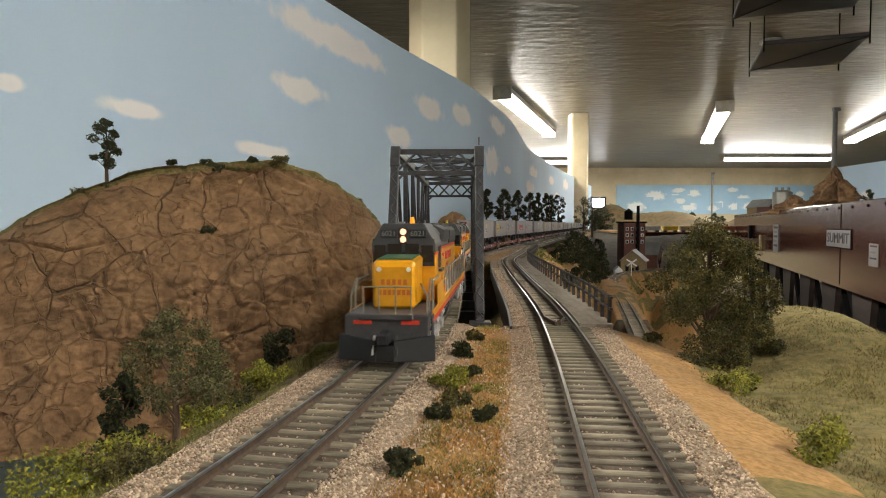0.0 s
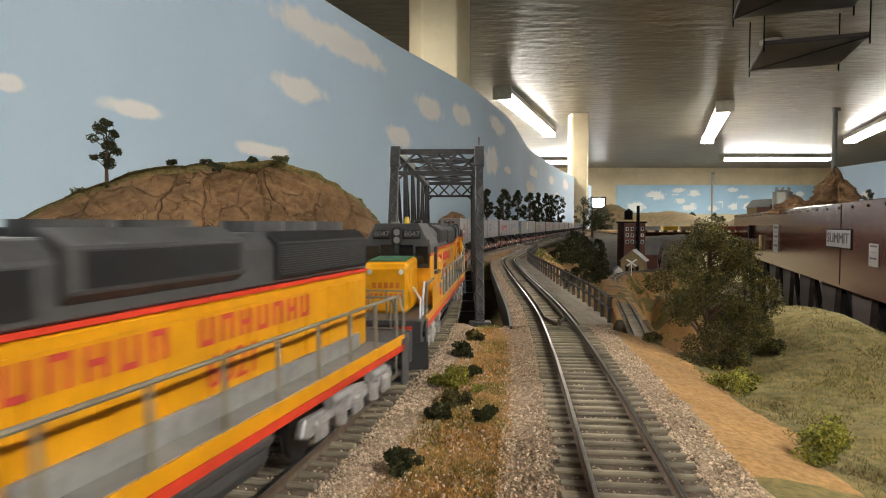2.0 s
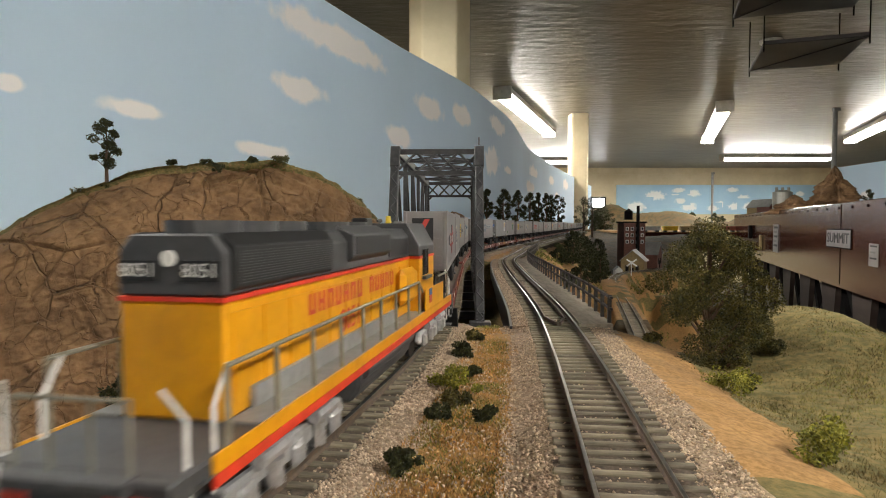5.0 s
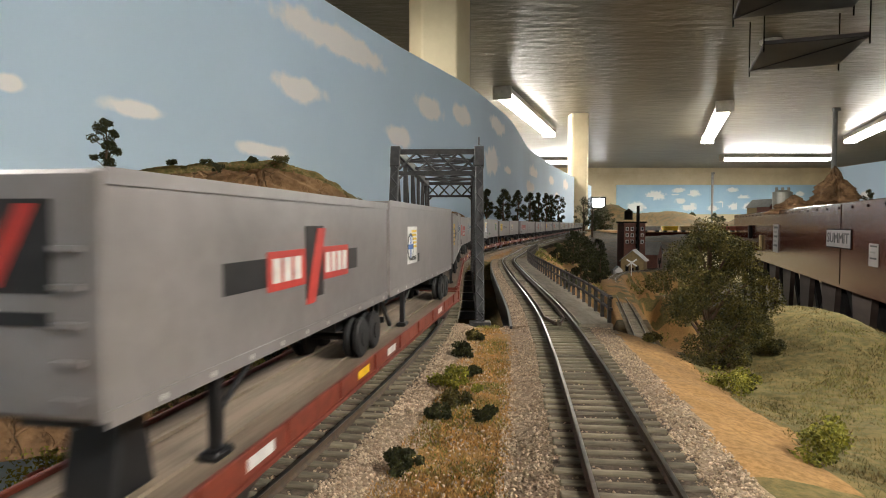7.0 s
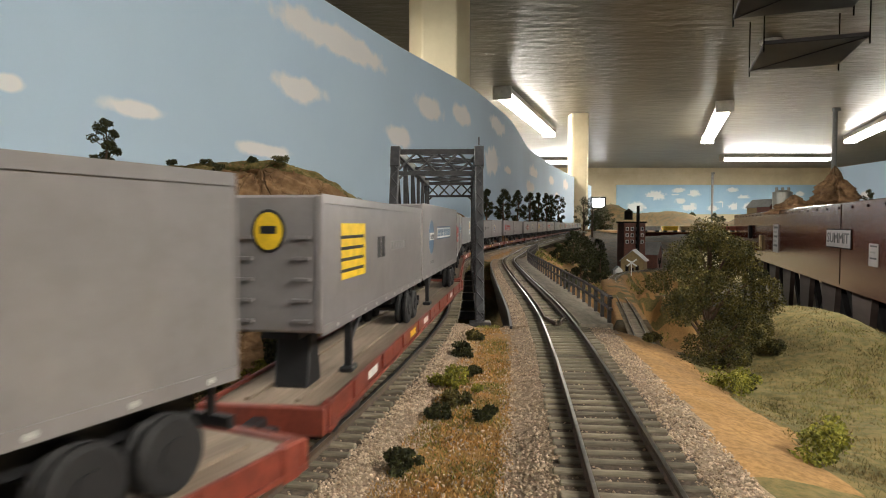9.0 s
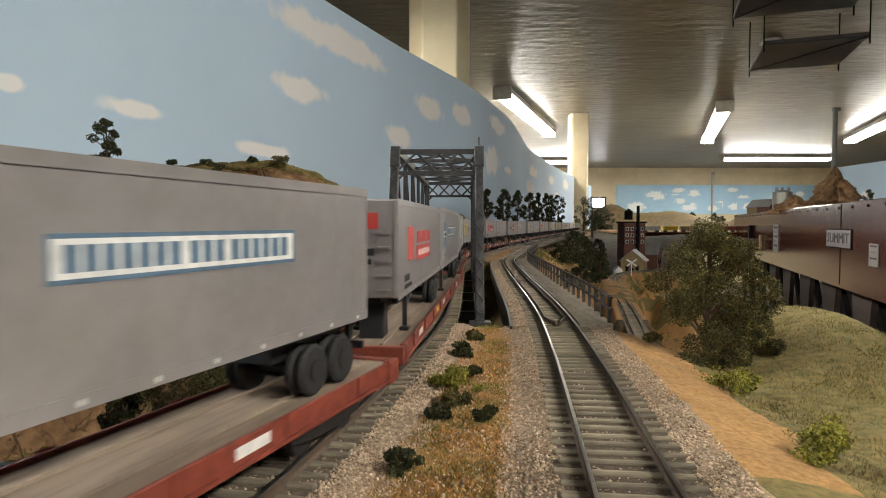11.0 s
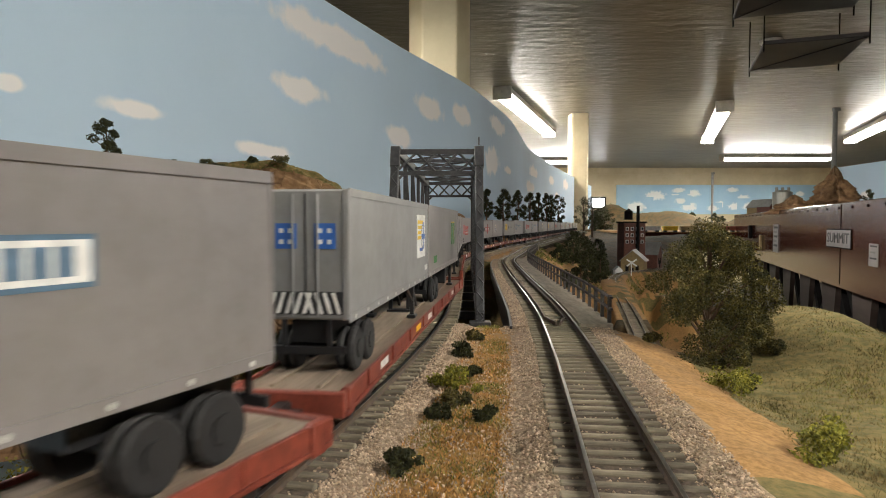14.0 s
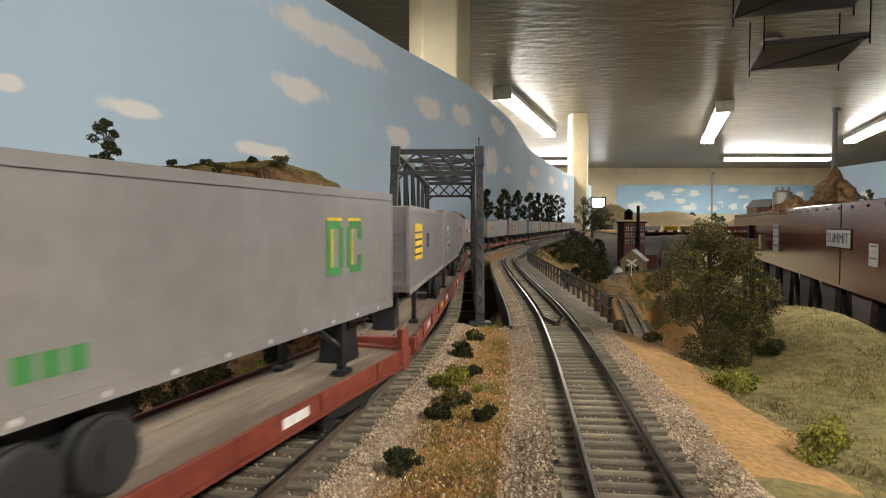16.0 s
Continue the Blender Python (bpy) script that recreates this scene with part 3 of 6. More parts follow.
tagged(ab, "tan concrete abutment under the truss bridge end", "abutment")


# ---- deck bridge with walkway and railing ----
def build_deck():
    deck = tagged(new("deck_bridge"), "ballasted deck bridge with grey timber walkway", "bridge")
    q0, q1 = q_at(SIDE, 0.325), q_at(SIDE, 0.95)
    n = 20

    def at(q, u, z):
        p, d = along(SIDE, q)
        return p + Vector((d.y, -d.x, 0)) * u + Vector((0, 0, z))

    def strip(u0, u1, z0, z1, shape):
        qs = np.linspace(q0, q1, n)
        shape.v = [tuple(at(q, u, z)) for q in qs for u, z in ((u0, z0), (u1, z0), (u1, z1), (u0, z1))]
        shape.f = [(4 * i + j, 4 * i + (j + 1) % 4, 4 * i + 4 + (j + 1) % 4, 4 * i + 4 + j) for i in range(n - 1) for j in range(4)]
        shape.f += [(3, 2, 1, 0), (4 * n - 4, 4 * n - 3, 4 * n - 2, 4 * n - 1)]
        return shape
    part("trough", strip(-0.0237, 0.0118, -0.0090, -0.0030, Shape()), BALLAST, deck)
    part("deck_slab", strip(-0.0235, 0.0170, -0.016, -0.0092, Shape()), STEEL, deck)
    part("walkway", strip(0.0120, 0.0285, -0.0050, -0.0013, Shape()), TIMBER, deck, "grey timber walkway")
    part("kerb", strip(0.0111, 0.0119, -0.0050, -0.0008, Shape()), CONCRETE, deck)
    part("kerb", strip(-0.0252, -0.0238, -0.016, -0.0030, Shape()), STEEL, deck)
    part("girder", strip(-0.018, -0.014, -0.045, -0.016, Shape()), STEEL, deck)
    part("girder", strip(0.012, 0.016, -0.045, -0.016, Shape()), STEEL, deck)
    rail = tagged(new("walkway_railing"), "dark timber railing along the bridge walkway", "railing")
    for q in np.arange(q0 + 0.006, q1 + 0.3, 0.0215):
        part("post", Shape().beam(at(q, 0.0275, -0.003), at(q, 0.0275, 0.0135), 0.0018, 0.0018), DARKWOOD, rail)
    qs = np.linspace(q0, q1 + 0.28, n)
    for z in (0.0125, 0.0065):
        r = Shape()
        for q in qs:
            r.v += [tuple(at(q, 0.0275 + du, z + dz)) for du, dz in ((-0.0006, -0.0007), (0.0006, -0.0007), (0.0006, 0.0007), (-0.0006, 0.0007))]
        r.f = [(4 * i + j, 4 * i + (j + 1) % 4, 4 * i + 4 + (j + 1) % 4, 4 * i + 4 + j) for i in range(n - 1) for j in range(4)]
        part("rail", r, DARKWOOD, rail)
    guard = tagged(new("guard_rails"), "bent steel guard rails between the running rails", "guard rail")
    for s in (-1, 1):
        r = Shape()
        pts = [at(q0, s * 0.0010, -0.0010)] + [at(q, s * 0.0052, -0.0010) for q in np.linspace(q0 + 0.02, q1, n)]
        for p in pts:
            r.v += [tuple(p + Vector((dx, 0, dz))) for dx, dz in ((-0.0005, -0.0012), (0.0005, -0.0012), (0.0004, 0.0006), (-0.0004, 0.0006))]
        r.f = [(4 * i + j, 4 * i + (j + 1) % 4, 4 * i + 4 + (j + 1) % 4, 4 * i + 4 + j) for i in range(n) for j in range(4)]
        r.f += [(3, 2, 1, 0), (4 * n, 4 * n + 1, 4 * n + 2, 4 * n + 3)]
        part("bar", r, RAIL, guard)


DARKWOOD = material("dark_creosoted_timber", (0.035, 0.030, 0.027), 0.8, second=(0.06, 0.05, 0.04), scale=400)
build_deck()


# ---- painted clouds ----
def cloud_paint(base, color):
    """The board's own sky paint with a soft-edged cloud brushed over its middle."""
    m = base.copy()
    m.name = "soft_painted_cloud"
    n, l = m.node_tree.nodes, m.node_tree.links
    b = n["Principled BSDF"]
    tc = n.new("ShaderNodeTexCoord")
    nz = n.new("ShaderNodeTexNoise")
    nz.inputs["Scale"].default_value, nz.inputs["Detail"].default_value = 16.0, 6
    l.new(tc.outputs["Object"], nz.inputs["Vector"])
    ctr = n.new("ShaderNodeMapping")
    ctr.inputs["Location"].default_value, ctr.inputs["Scale"].default_value = (-1, -0.85, 0), (2, 2, 1)
    l.new(tc.outputs["UV"], ctr.inputs["Vector"])
    g = n.new("ShaderNodeTexGradient")
    g.gradient_type = "QUADRATIC_SPHERE"
    l.new(ctr.outputs[0], g.inputs["Vector"])
    add = n.new("ShaderNodeMath")
    add.operation = "MULTIPLY_ADD"
    add.inputs[1].default_value, add.inputs[2].default_value = 0.75, -0.36
    l.new(nz.outputs["Fac"], add.inputs[0])
    tot = n.new("ShaderNodeMath")
    l.new(add.outputs[0], tot.inputs[0])
    l.new(g.outputs["Fac"], tot.inputs[1])
    r = n.new("ShaderNodeMapRange")
    r.inputs["From Min"].default_value, r.inputs["From Max"].default_value = 0.13, 0.33
    r.inputs["To Max"].default_value = 0.9
    l.new(tot.outputs[0], r.inputs["Value"])
    edge = n.new("ShaderNodeMapRange")
    edge.inputs["From Min"].default_value, edge.inputs["From Max"].default_value = 0.0, 0.12
    l.new(g.outputs["Fac"], edge.inputs["Value"])
    mask = n.new("ShaderNodeMath")
    mask.operation = "MULTIPLY"
    l.new(r.outputs[0], mask.inputs[0])
    l.new(edge.outputs[0], mask.inputs[1])
    mx = n.new("ShaderNodeMix")
    mx.data_type = "RGBA"
    sky = b.inputs["Base Color"].links[0].from_socket
    l.new(sky, mx.inputs["A"])
    mx.inputs["B"].default_value = (*color, 1)
    l.new(mask.outputs[0], mx.inputs["Factor"])
    l.new(mx.outputs["Result"], b.inputs["Base Color"])
    return m


CLOUD = cloud_paint(SKY, (0.93, 0.90, 0.89))
MURAL_CLOUD = cloud_paint(MURAL, (0.92, 0.92, 0.92))


def painted_cloud(parent, p, height, z, mat, top=0.598):
    """A thin painted patch on a board; its edge dissolves by the paint's own noise."""
    me = bpy.data.meshes.new("painted_cloud")
    n = 9
    vs, fs = [], []
    for i in range(n):
        for j in (0, 1):
            u = i / (n - 1) - 0.5
            vs.append((p[i].x, p[i].y, z + (j - 0.5) * height * 1.5 if j == 0 else min(z + 0.75 * height, top)))
    fs = [(2 * i, 2 * i + 2, 2 * i + 3, 2 * i + 1) for i in range(n - 1)]
    me.from_pydata(vs, [], fs)
    uv = me.uv_layers.new(name="UVMap")
    for lp in me.loops:
        i, j = divmod(lp.vertex_index, 2)
        uv.data[lp.index].uv = (i / (n - 1), j)
    me.materials.append(mat)
    ob = part("painted_cloud", me, None, parent)
    return ob


for i, (cy, cz, cl, ch) in enumerate([(1.03, 0.243, 0.132, 0.03), (1.45, 0.37, 0.221, 0.053), (1.33, 0.212, 0.197, 0.031), (0.85, 0.246, 0.047, 0.026), (1.62, 0.556, 0.561, 0.103), (2.15, 0.456, 0.246, 0.074), (2.43, 0.482, 0.228, 0.071), (1.95, 0.331, 0.192, 0.064), (2.88, 0.355, 0.329, 0.115), (2.99, 0.529, 0.331, 0.071), (4.8, 0.459, 0.427, 0.096), (4.61, 0.339, 0.491, 0.084), (5.78, 0.465, 0.387, 0.074), (3.24, 0.335, 0.239, 0.035), (6.66, 0.485, 0.408, 0.097), (6.13, 0.34, 0.277, 0.056)]):
    s0 = float(np.interp(cy, BACK[2], BACK[0]))
    pts = []
    for k in range(9):
        pp, dd = along(BACK, s0 + (k / 8 - 0.5) * cl * 1.6)
        pts.append(pp + Vector((dd.y, -dd.x, 0)) * (0.0004 + 0.0002 * (i % 3)))
    painted_cloud(backdrop, pts, ch * 1.25, cz, CLOUD)


# ---- foliage ----
def flakes(centres, radii, count, size, flat=1.0):
    """Leaf flakes strewn through clumps: one triangle each, as a numpy mesh."""
    centres, radii = np.asarray(centres, float), np.asarray(radii, float)
    k = len(centres) * count
    d = rng.normal(size=(k, 3))
    d /= np.linalg.norm(d, axis=1, keepdims=True)
    r = np.repeat(radii, count) * (0.45 + 0.62 * rng.random(k) ** 0.6)
    c = np.repeat(centres, count, 0) + d * r[:, None] * np.array([1, 1, flat])
    a = rng.normal(size=(k, 3))
    b = np.cross(a, rng.normal(size=(k, 3)))
    a *= (size * (0.6 + 0.8 * rng.random(k)) / np.linalg.norm(a, axis=1))[:, None]
    b *= (size * (0.6 + 0.8 * rng.random(k)) / np.linalg.norm(b, axis=1))[:, None]
    v = np.stack([c - a * 0.5, c + a * 0.5, c + b], 1).reshape(-1, 3)
    return v, np.arange(k * 3).reshape(-1, 3)


def build_tree(name, x, y, z, height, width, leaf, label, clumps=40, count=110, size=0.0016, trunk=0.3, lean=0.0, category="tree", clump_r=0.16, conic=0.0, group=""):
    t = tagged(new(name), label, category, group)
    t.location = (x, y, z)
    tr = Shape()
    top = Vector((lean * height, 0, height * 0.9))
    r0 = height * 0.028
    prev = Vector((0, 0, -0.006))
    for i in range(1, 6):
        f = i / 5
        cur = Vector((lean * height * f + rng.normal(0, 0.01) * height, rng.normal(0, 0.01) * height, height * 0.88 * f))
        tr.rod(prev, cur, r0 * (1.15 - 0.17 * (i - 1) * 1.1), 7, r0 * (1.15 - 0.17 * i * 1.1))
        prev = cur
    cs, rs = [], []
    for i in range(clumps):
        f = trunk + (1 - trunk) * (i + rng.random()) / clumps
        prof = math.sin(math.pi * min(1, max(0.04, (f - trunk) / (1 - trunk)) ** 0.75)) ** 0.6 if not conic else 1.05 - conic * (f - trunk) / (1 - trunk)
        a = rng.random() * 2 * math.pi
        rad = width / 2 * prof * (0.25 + 0.75 * rng.random() ** 0.5)
        p = Vector((math.cos(a) * rad + lean * height * f, math.sin(a) * rad, height * f))
        cs.append(p)
        rs.append(width * clump_r * (0.6 + 0.7 * rng.random()))
        if i % 3 == 0:
            tr.rod((lean * height * f * 0.8, 0, height * max(0.15, f - 0.18)), p, r0 * 0.35, 5, r0 * 0.12)
    part("trunk", tr, BARK, t, bevel=0)
    v, f = flakes([tuple(c) for c in cs], rs, count, size, 0.8)
    part("crown", fast_mesh("crown", v, f, leaf), None, t)
    return t


def build_bush(x, y, width, height, leaf, label, z=None, size=0.0009, clumps=16, count=110, name="bush", category="bush"):
    gz = float(ground_height(np.array([x]), np.array([y]))[0]) if z is None else z
    cs = [(rng.normal(0, width * 0.24), rng.normal(0, width * 0.2), height * (0.18 + 0.62 * rng.random())) for _ in range(clumps)]
    v, f = flakes(cs, [width * (0.11 + 0.12 * rng.random()) for _ in cs], count, size, 0.8)
    ob = part(name, fast_mesh(name, v, f, leaf), None)
    ob.location = (x, y, gz)
    return tagged(ob, label, category, "trackside bushes")


def gz(x, y):
    return float(ground_height(np.array([x], float), np.array([y], float))[0])


# large oak by the side track
build_tree("oak_tree", 0.1290, 0.300, gz(0.129, 0.300) - 0.001, 0.049 - gz(0.129, 0.300), 0.060, LEAF_OLIVE, "large olive-green foam tree beside the slope", 95, 950, 0.00080, 0.20, category="tree", clump_r=0.115)
build_tree("oak_tree", 0.1150, 0.318, gz(0.115, 0.318), 0.046, 0.034, LEAF_OLIVE, "small olive-green foam tree beside the slope", 50, 520, 0.00085, 0.12)
# feathery tree and shrubs on the bank
build_tree("feathery_tree", -0.0812, 0.1861, gz(-0.0812, 0.1861), 0.0405, 0.034, LEAF_SAGE, "sage-green feathery tree with a thin bare trunk", 42, 190, 0.00075, 0.34, clump_r=0.10)
build_tree("dark_shrub_tree", -0.116, 0.222, -0.050, 0.046, 0.017, LEAF_DARK, "dark green bushy tree below the bank", 40, 120, 0.0013, 0.1, conic=0.5)
build_tree("dark_shrub_tree", -0.0775, 0.290, gz(-0.0775, 0.290), 0.033, 0.017, LEAF_DARK, "dark green bushy tree at the cliff foot", 34, 120, 0.0013, 0.1, conic=0.35)
build_tree("dark_shrub_tree", -0.100, 0.298, gz(-0.100, 0.298), 0.034, 0.016, LEAF_DARK, "dark green bushy tree at the cliff foot", 30, 120, 0.0013, 0.1, conic=0.4)
build_tree("dark_shrub_tree", -0.103, 0.270, -0.035, 0.034, 0.015, LEAF_SAGE, "dull green bushy tree at the cliff foot", 26, 120, 0.0013, 0.1, conic=0.4)
# twin-crowned tree on the crown of the cliff
build_tree("hilltop_tree", -0.372, 0.690, 0.098, 0.067, 0.030, LEAF_DARK, "dark green hilltop tree with two ragged crowns", 20, 150, 0.0020, 0.25, clump_r=0.2)
for bx, by, bw, bh, bz in ((-0.335, 0.690, 0.018, 0.008, .103), (-0.395, 0.68, 0.026, 0.007, .082), (-0.300, 0.690, 0.014, 0.006, .116), (-0.262, 0.690, 0.016, 0.010, .114),
                           (-0.235, 0.655, 0.013, 0.010, .106), (-0.205, 0.67, 0.012, 0.007, .117), (-0.18, 0.685, 0.02, 0.006, .119), (-0.45, 0.65, 0.03, 0.008, .035), (-0.112, 0.83, 0.022, 0.016, .070),
                           (-0.215, 0.565, 0.012, 0.008, .043), (-0.36, 0.66, 0.014, 0.008, .085)):
    build_bush(bx, by, bw, bh, LEAF_DARK if bw < 0.017 else LEAF_SAGE, "low scrub bush growing on the cliff", bz, 0.0018, 9, 60)
# bushes between the tracks
for bx, by, bw, bh, m, lab in ((0.0031, 0.2075, 0.0125, 0.0085, LEAF_BRIGHT, "bright green foam bush between the tracks"), (0.0085, 0.2579, 0.0095, 0.007, LEAF_DARK, "dark green foam bush between the tracks"),
                               (-0.0014, 0.1760, 0.0060, 0.0045, LEAF_DARK, "dark green foam tuft between the tracks"), (0.0120, 0.1735, 0.0055, 0.0045, LEAF_DARK, "dark green foam tuft between the tracks"),
                               (-0.0098, 0.1360, 0.0075, 0.0065, LEAF_DARK, "dark green foam tuft in the ballast"), (0.0036, 0.1900, 0.0085, 0.0055, LEAF_OLIVE, "olive foam tuft between the tracks"),
                               (0.0100, 0.2250, 0.0060, 0.0045, LEAF_DARK, "dark green foam tuft between the tracks"), (0.0150, 0.2950, 0.008, 0.006, LEAF_OLIVE, "olive foam tuft near the abutment"),
                               (-0.066, 0.2300, 0.0190, 0.0105, LEAF_BRIGHT, "bright green foam bush on the bank"), (-0.083, 0.160, 0.024, 0.008, LEAF_BRIGHT, "bright green low foam on the bank"),
                               (-0.076, 0.196, 0.018, 0.006, LEAF_BRIGHT, "bright green low foam on the bank"), (-0.089, 0.150, 0.026, 0.008, LEAF_BRIGHT, "bright green low foam on the bank"),
                               (-0.070, 0.212, 0.014, 0.005, LEAF_OLIVE, "olive low foam on the bank"), (-0.074, 0.146, 0.020, 0.006, LEAF_OLIVE, "olive low foam on the bank"), (-0.0940, 0.175, 0.020, 0.007, LEAF_OLIVE, "olive low foam on the bank"),
                               (0.1110, 0.2344, 0.0165, 0.0105, LEAF_BRIGHT, "bright green foam bush on the slope"), (0.1180, 0.2400, 0.009, 0.009, LEAF_DARK, "dark foam bush on the slope"),
                               (0.0950, 0.1536, 0.0155, 0.0105, LEAF_BRIGHT, "bright green foam bush in dry grass"), (0.103, 0.305, 0.008, 0.006, LEAF_OLIVE, "olive tuft at the walkway end"),
                               (0.121, 0.300, 0.015, 0.014, LEAF_BRIGHT, "yellow-green shrub below the tree")):
    build_bush(bx, by, bw, bh, m, lab)
# row of trees against the painted sky
for slope, ty, h, w in ((0.070, 2.30, 0.083, 0.050), (0.097, 2.55, 0.092, 0.080), (0.120, 2.80, 0.100, 0.072), (0.139, 3.05, 0.099, 0.082),
                        (0.153, 3.25, 0.106, 0.066), (0.166, 3.45, 0.112, 0.074), (0.174, 3.75, 0.118, 0.070), (0.185, 3.95, 0.126, 0.098), (0.226, 4.8, 0.13, 0.15), (0.240, 5.2, 0.15, 0.16)):
    tx = slope * ty
    build_tree("backdrop_tree", tx, ty, gz(tx, ty) - 0.004, h + 0.075 + 0.01 * ty - gz(tx, ty), w * 0.92, LEAF_DARK, "dark green bushy tree in front of the painted sky", 30, 300, 0.0030, 0.30, group="row of trees")
for tx, ty, h, w in ((0.315, 1.42, 0.075, 0.05), (0.350, 1.50, 0.085, 0.055), (0.385, 1.52, 0.08, 0.05), (0.34, 1.62, 0.09, 0.06), (0.24, 1.30, 0.045, 0.035), (0.40, 1.60, 0.06, 0.05), (0.18, 1.02, 0.03, 0.025), (0.205, 1.06, 0.040, 0.03), (0.222, 1.12, 0.030, 0.03), (0.43, 1.95, 0.10, 0.07),
                     (0.47, 2.05, 0.085, 0.07), (0.50, 2.2, 0.09, 0.08), (0.45, 1.80, 0.06, 0.05), (0.62, 2.45, 0.06, 0.06), (0.72, 2.9, 0.08, 0.08), (0.95, 3.0, 0.07, 0.08), (1.05, 3.2, 0.06, 0.08)):
    build_tree("valley_tree", tx, ty, gz(tx, ty) - 0.004, h, w, LEAF_DARK, "dark green tree on the valley slope", 22, 110, 0.0035, 0.12, group="valley trees")
for tx, ty, h, w in ((1.62, 6.6, 0.22, 0.2), (1.75, 6.9, 0.26, 0.2), (1.9, 7.3, 0.30, 0.22), (4.2, 9.6, 0.2, 0.14), (3.6, 9.0, 0.12, 0.12), (4.35, 9.7, 0.14, 0.12)):
    build_tree("far_tree", tx, ty, gz(tx, ty) - 0.01, h, w, LEAF_DARK, "dark green tree on the far scenery", 18, 80, 0.012, 0.12, group="far trees")

# rock knob beyond the bridge
def build_rock(name, x, y, z, rx, ry, h, label, sharp=0.45, n=36, blunt=1.0):
    vs = []
    for i in range(n):
        v = i / (n - 1)
        for j in range(n):
            a = 2 * math.pi * j / (n - 1)
            rad = (1 - v ** blunt) ** 0.8
            d = Vector((math.cos(a), math.sin(a), 0))
            w = 1 + sharp * noise.fractal((d.x * 1.6 + x * 7, d.y * 1.6, v * 3 + y), 0.8, 2.1, 5)
            vs.append((d.x * rx * rad * w, d.y * ry * rad * w, h * v * (1 + 0.15 * sharp * noise.noise((d.x * 3, d.y * 3, v * 5))) - 0.01))
    ob = part(name, fast_mesh(name, vs, grid_faces(n, n), ROCK, False), None)
    ob.location = (x, y, z)
    return tagged(ob, label, "rock")


build_rock("rock_knob", 0.02, 1.32, 0.0, 0.055, 0.06, 0.086, "brown rock knob beyond the truss bridge", 0.4, 50, 2.4)
build_rock("rock_knob", 0.075, 1.42, 0.0, 0.06, 0.06, 0.070, "brown rock knob beyond the truss bridge", 0.4, 50, 2.4)
build_rock("rock_knob", 2.02, 3.22, 0.115, 0.125, 0.14, 0.235, "jagged brown model mountain on the facing bench", 0.75, 70)
build_rock("rock_knob", 1.86, 3.3, 0.115, 0.12, 0.12, 0.10, "jagged brown model mountain on the facing bench", 0.55)

# ---- loose ballast, turf and grass ----
def stones(xs, ys, zs, size):
    k = len(xs)
    base = np.array([(1, 0, 0), (-1, 0, 0), (0, 1, 0), (0, -1, 0), (0, 0, 1), (0, 0, -1)], float)
    v = base[None] * (size * (0.6 + 0.7 * rng.random((k, 1))))[:, :, None] * (0.7 + 0.6 * rng.random((k, 6, 1)))
    a = rng.random(k) * 6.28
    c, s = np.cos(a), np.sin(a)
    t = rng.normal(0, 0.5, k)
    x = v[:, :, 0] * c[:, None] - v[:, :, 1] * s[:, None]
    y = v[:, :, 0] * s[:, None] + v[:, :, 1] * c[:, None]
    z = v[:, :, 2] * 0.8 + t[:, None] * v[:, :, 0]
    p = np.stack([x + xs[:, None], y + ys[:, None], z + zs[:, None]], -1).reshape(-1, 3)
    f = np.array([(0, 2, 4), (2, 1, 4), (1, 3, 4), (3, 0, 4), (2, 0, 5), (1, 2, 5), (3, 1, 5), (0, 3, 5)])
    return p, (f[None] + 6 * np.arange(k)[:, None, None]).reshape(-1, 3)


def strew_ballast(path, n, label, u0, u1, q_lo, q_hi):
    q = q_lo + (q_hi - q_lo) * rng.random(n) ** 1.5
    u = u0 + (u1 - u0) * rng.random(n)
    s, x, y = path
    dx = (np.interp(q + 0.004, s, x) - np.interp(q - 0.004, s, x)) / 0.008
    dy = (np.interp(q + 0.004, s, y) - np.interp(q - 0.004, s, y)) / 0.008
    px, py = np.interp(q, s, x) + u * dy, np.interp(q, s, y) - u * dx
    start = q_at(path, -0.05) + 0.002
    phase = np.abs(((q - start) / 0.0060 + 0.5) % 1 - 0.5) * 0.0060
    on_tie = (phase < 0.0018) & (np.abs(u) < 0.0153)
    near_rail = np.abs(np.abs(u) - 0.00825) < 0.0014
    keep = ~((np.abs(u) < 0.0145) & (rng.random(n) > 0.15)) & ~(on_tie & (rng.random(n) > 0.04)) & ~near_rail & ~((u > 0.02) & (py > 0.33))
    px, py, u = px[keep], py[keep], u[keep]
    z = np.where(np.abs(u) < 0.0155, -0.0030, ground_height(px, py) + 0.0002) + rng.normal(0, 0.0001, len(px))
    on_deck = (py > 0.325) & (py < 0.95) & (px - side_x(py) > -0.0236) & (px - side_x(py) < 0.0115)
    ok = on_deck | (z > -0.02)
    z = np.where(on_deck & (np.abs(u) >= 0.0155), -0.0027, z)
    px, py, z = px[ok], py[ok], z[ok]
    v, f = stones(px, py, z, 0.00042)
    ob = part("ballast_stones", fast_mesh("ballast_stones", v, f, STONE), None)
    return tagged(ob, label, "ballast", kind="stuff")


strew_ballast(MAIN, 42000, "pinkish grey ballast stones along the main track", -0.029, 0.030, q_at(MAIN, 0.08), q_at(MAIN, 0.345))
strew_ballast(SIDE, 42000, "pinkish grey ballast stones along the side track", -0.028, 0.027, q_at(SIDE, 0.08), q_at(SIDE, 0.75))

strew_ballast(SIDE, 4000, "scattered ballast stones between the tracks", -0.060, -0.024, q_at(SIDE, 0.08), q_at(SIDE, 0.33))


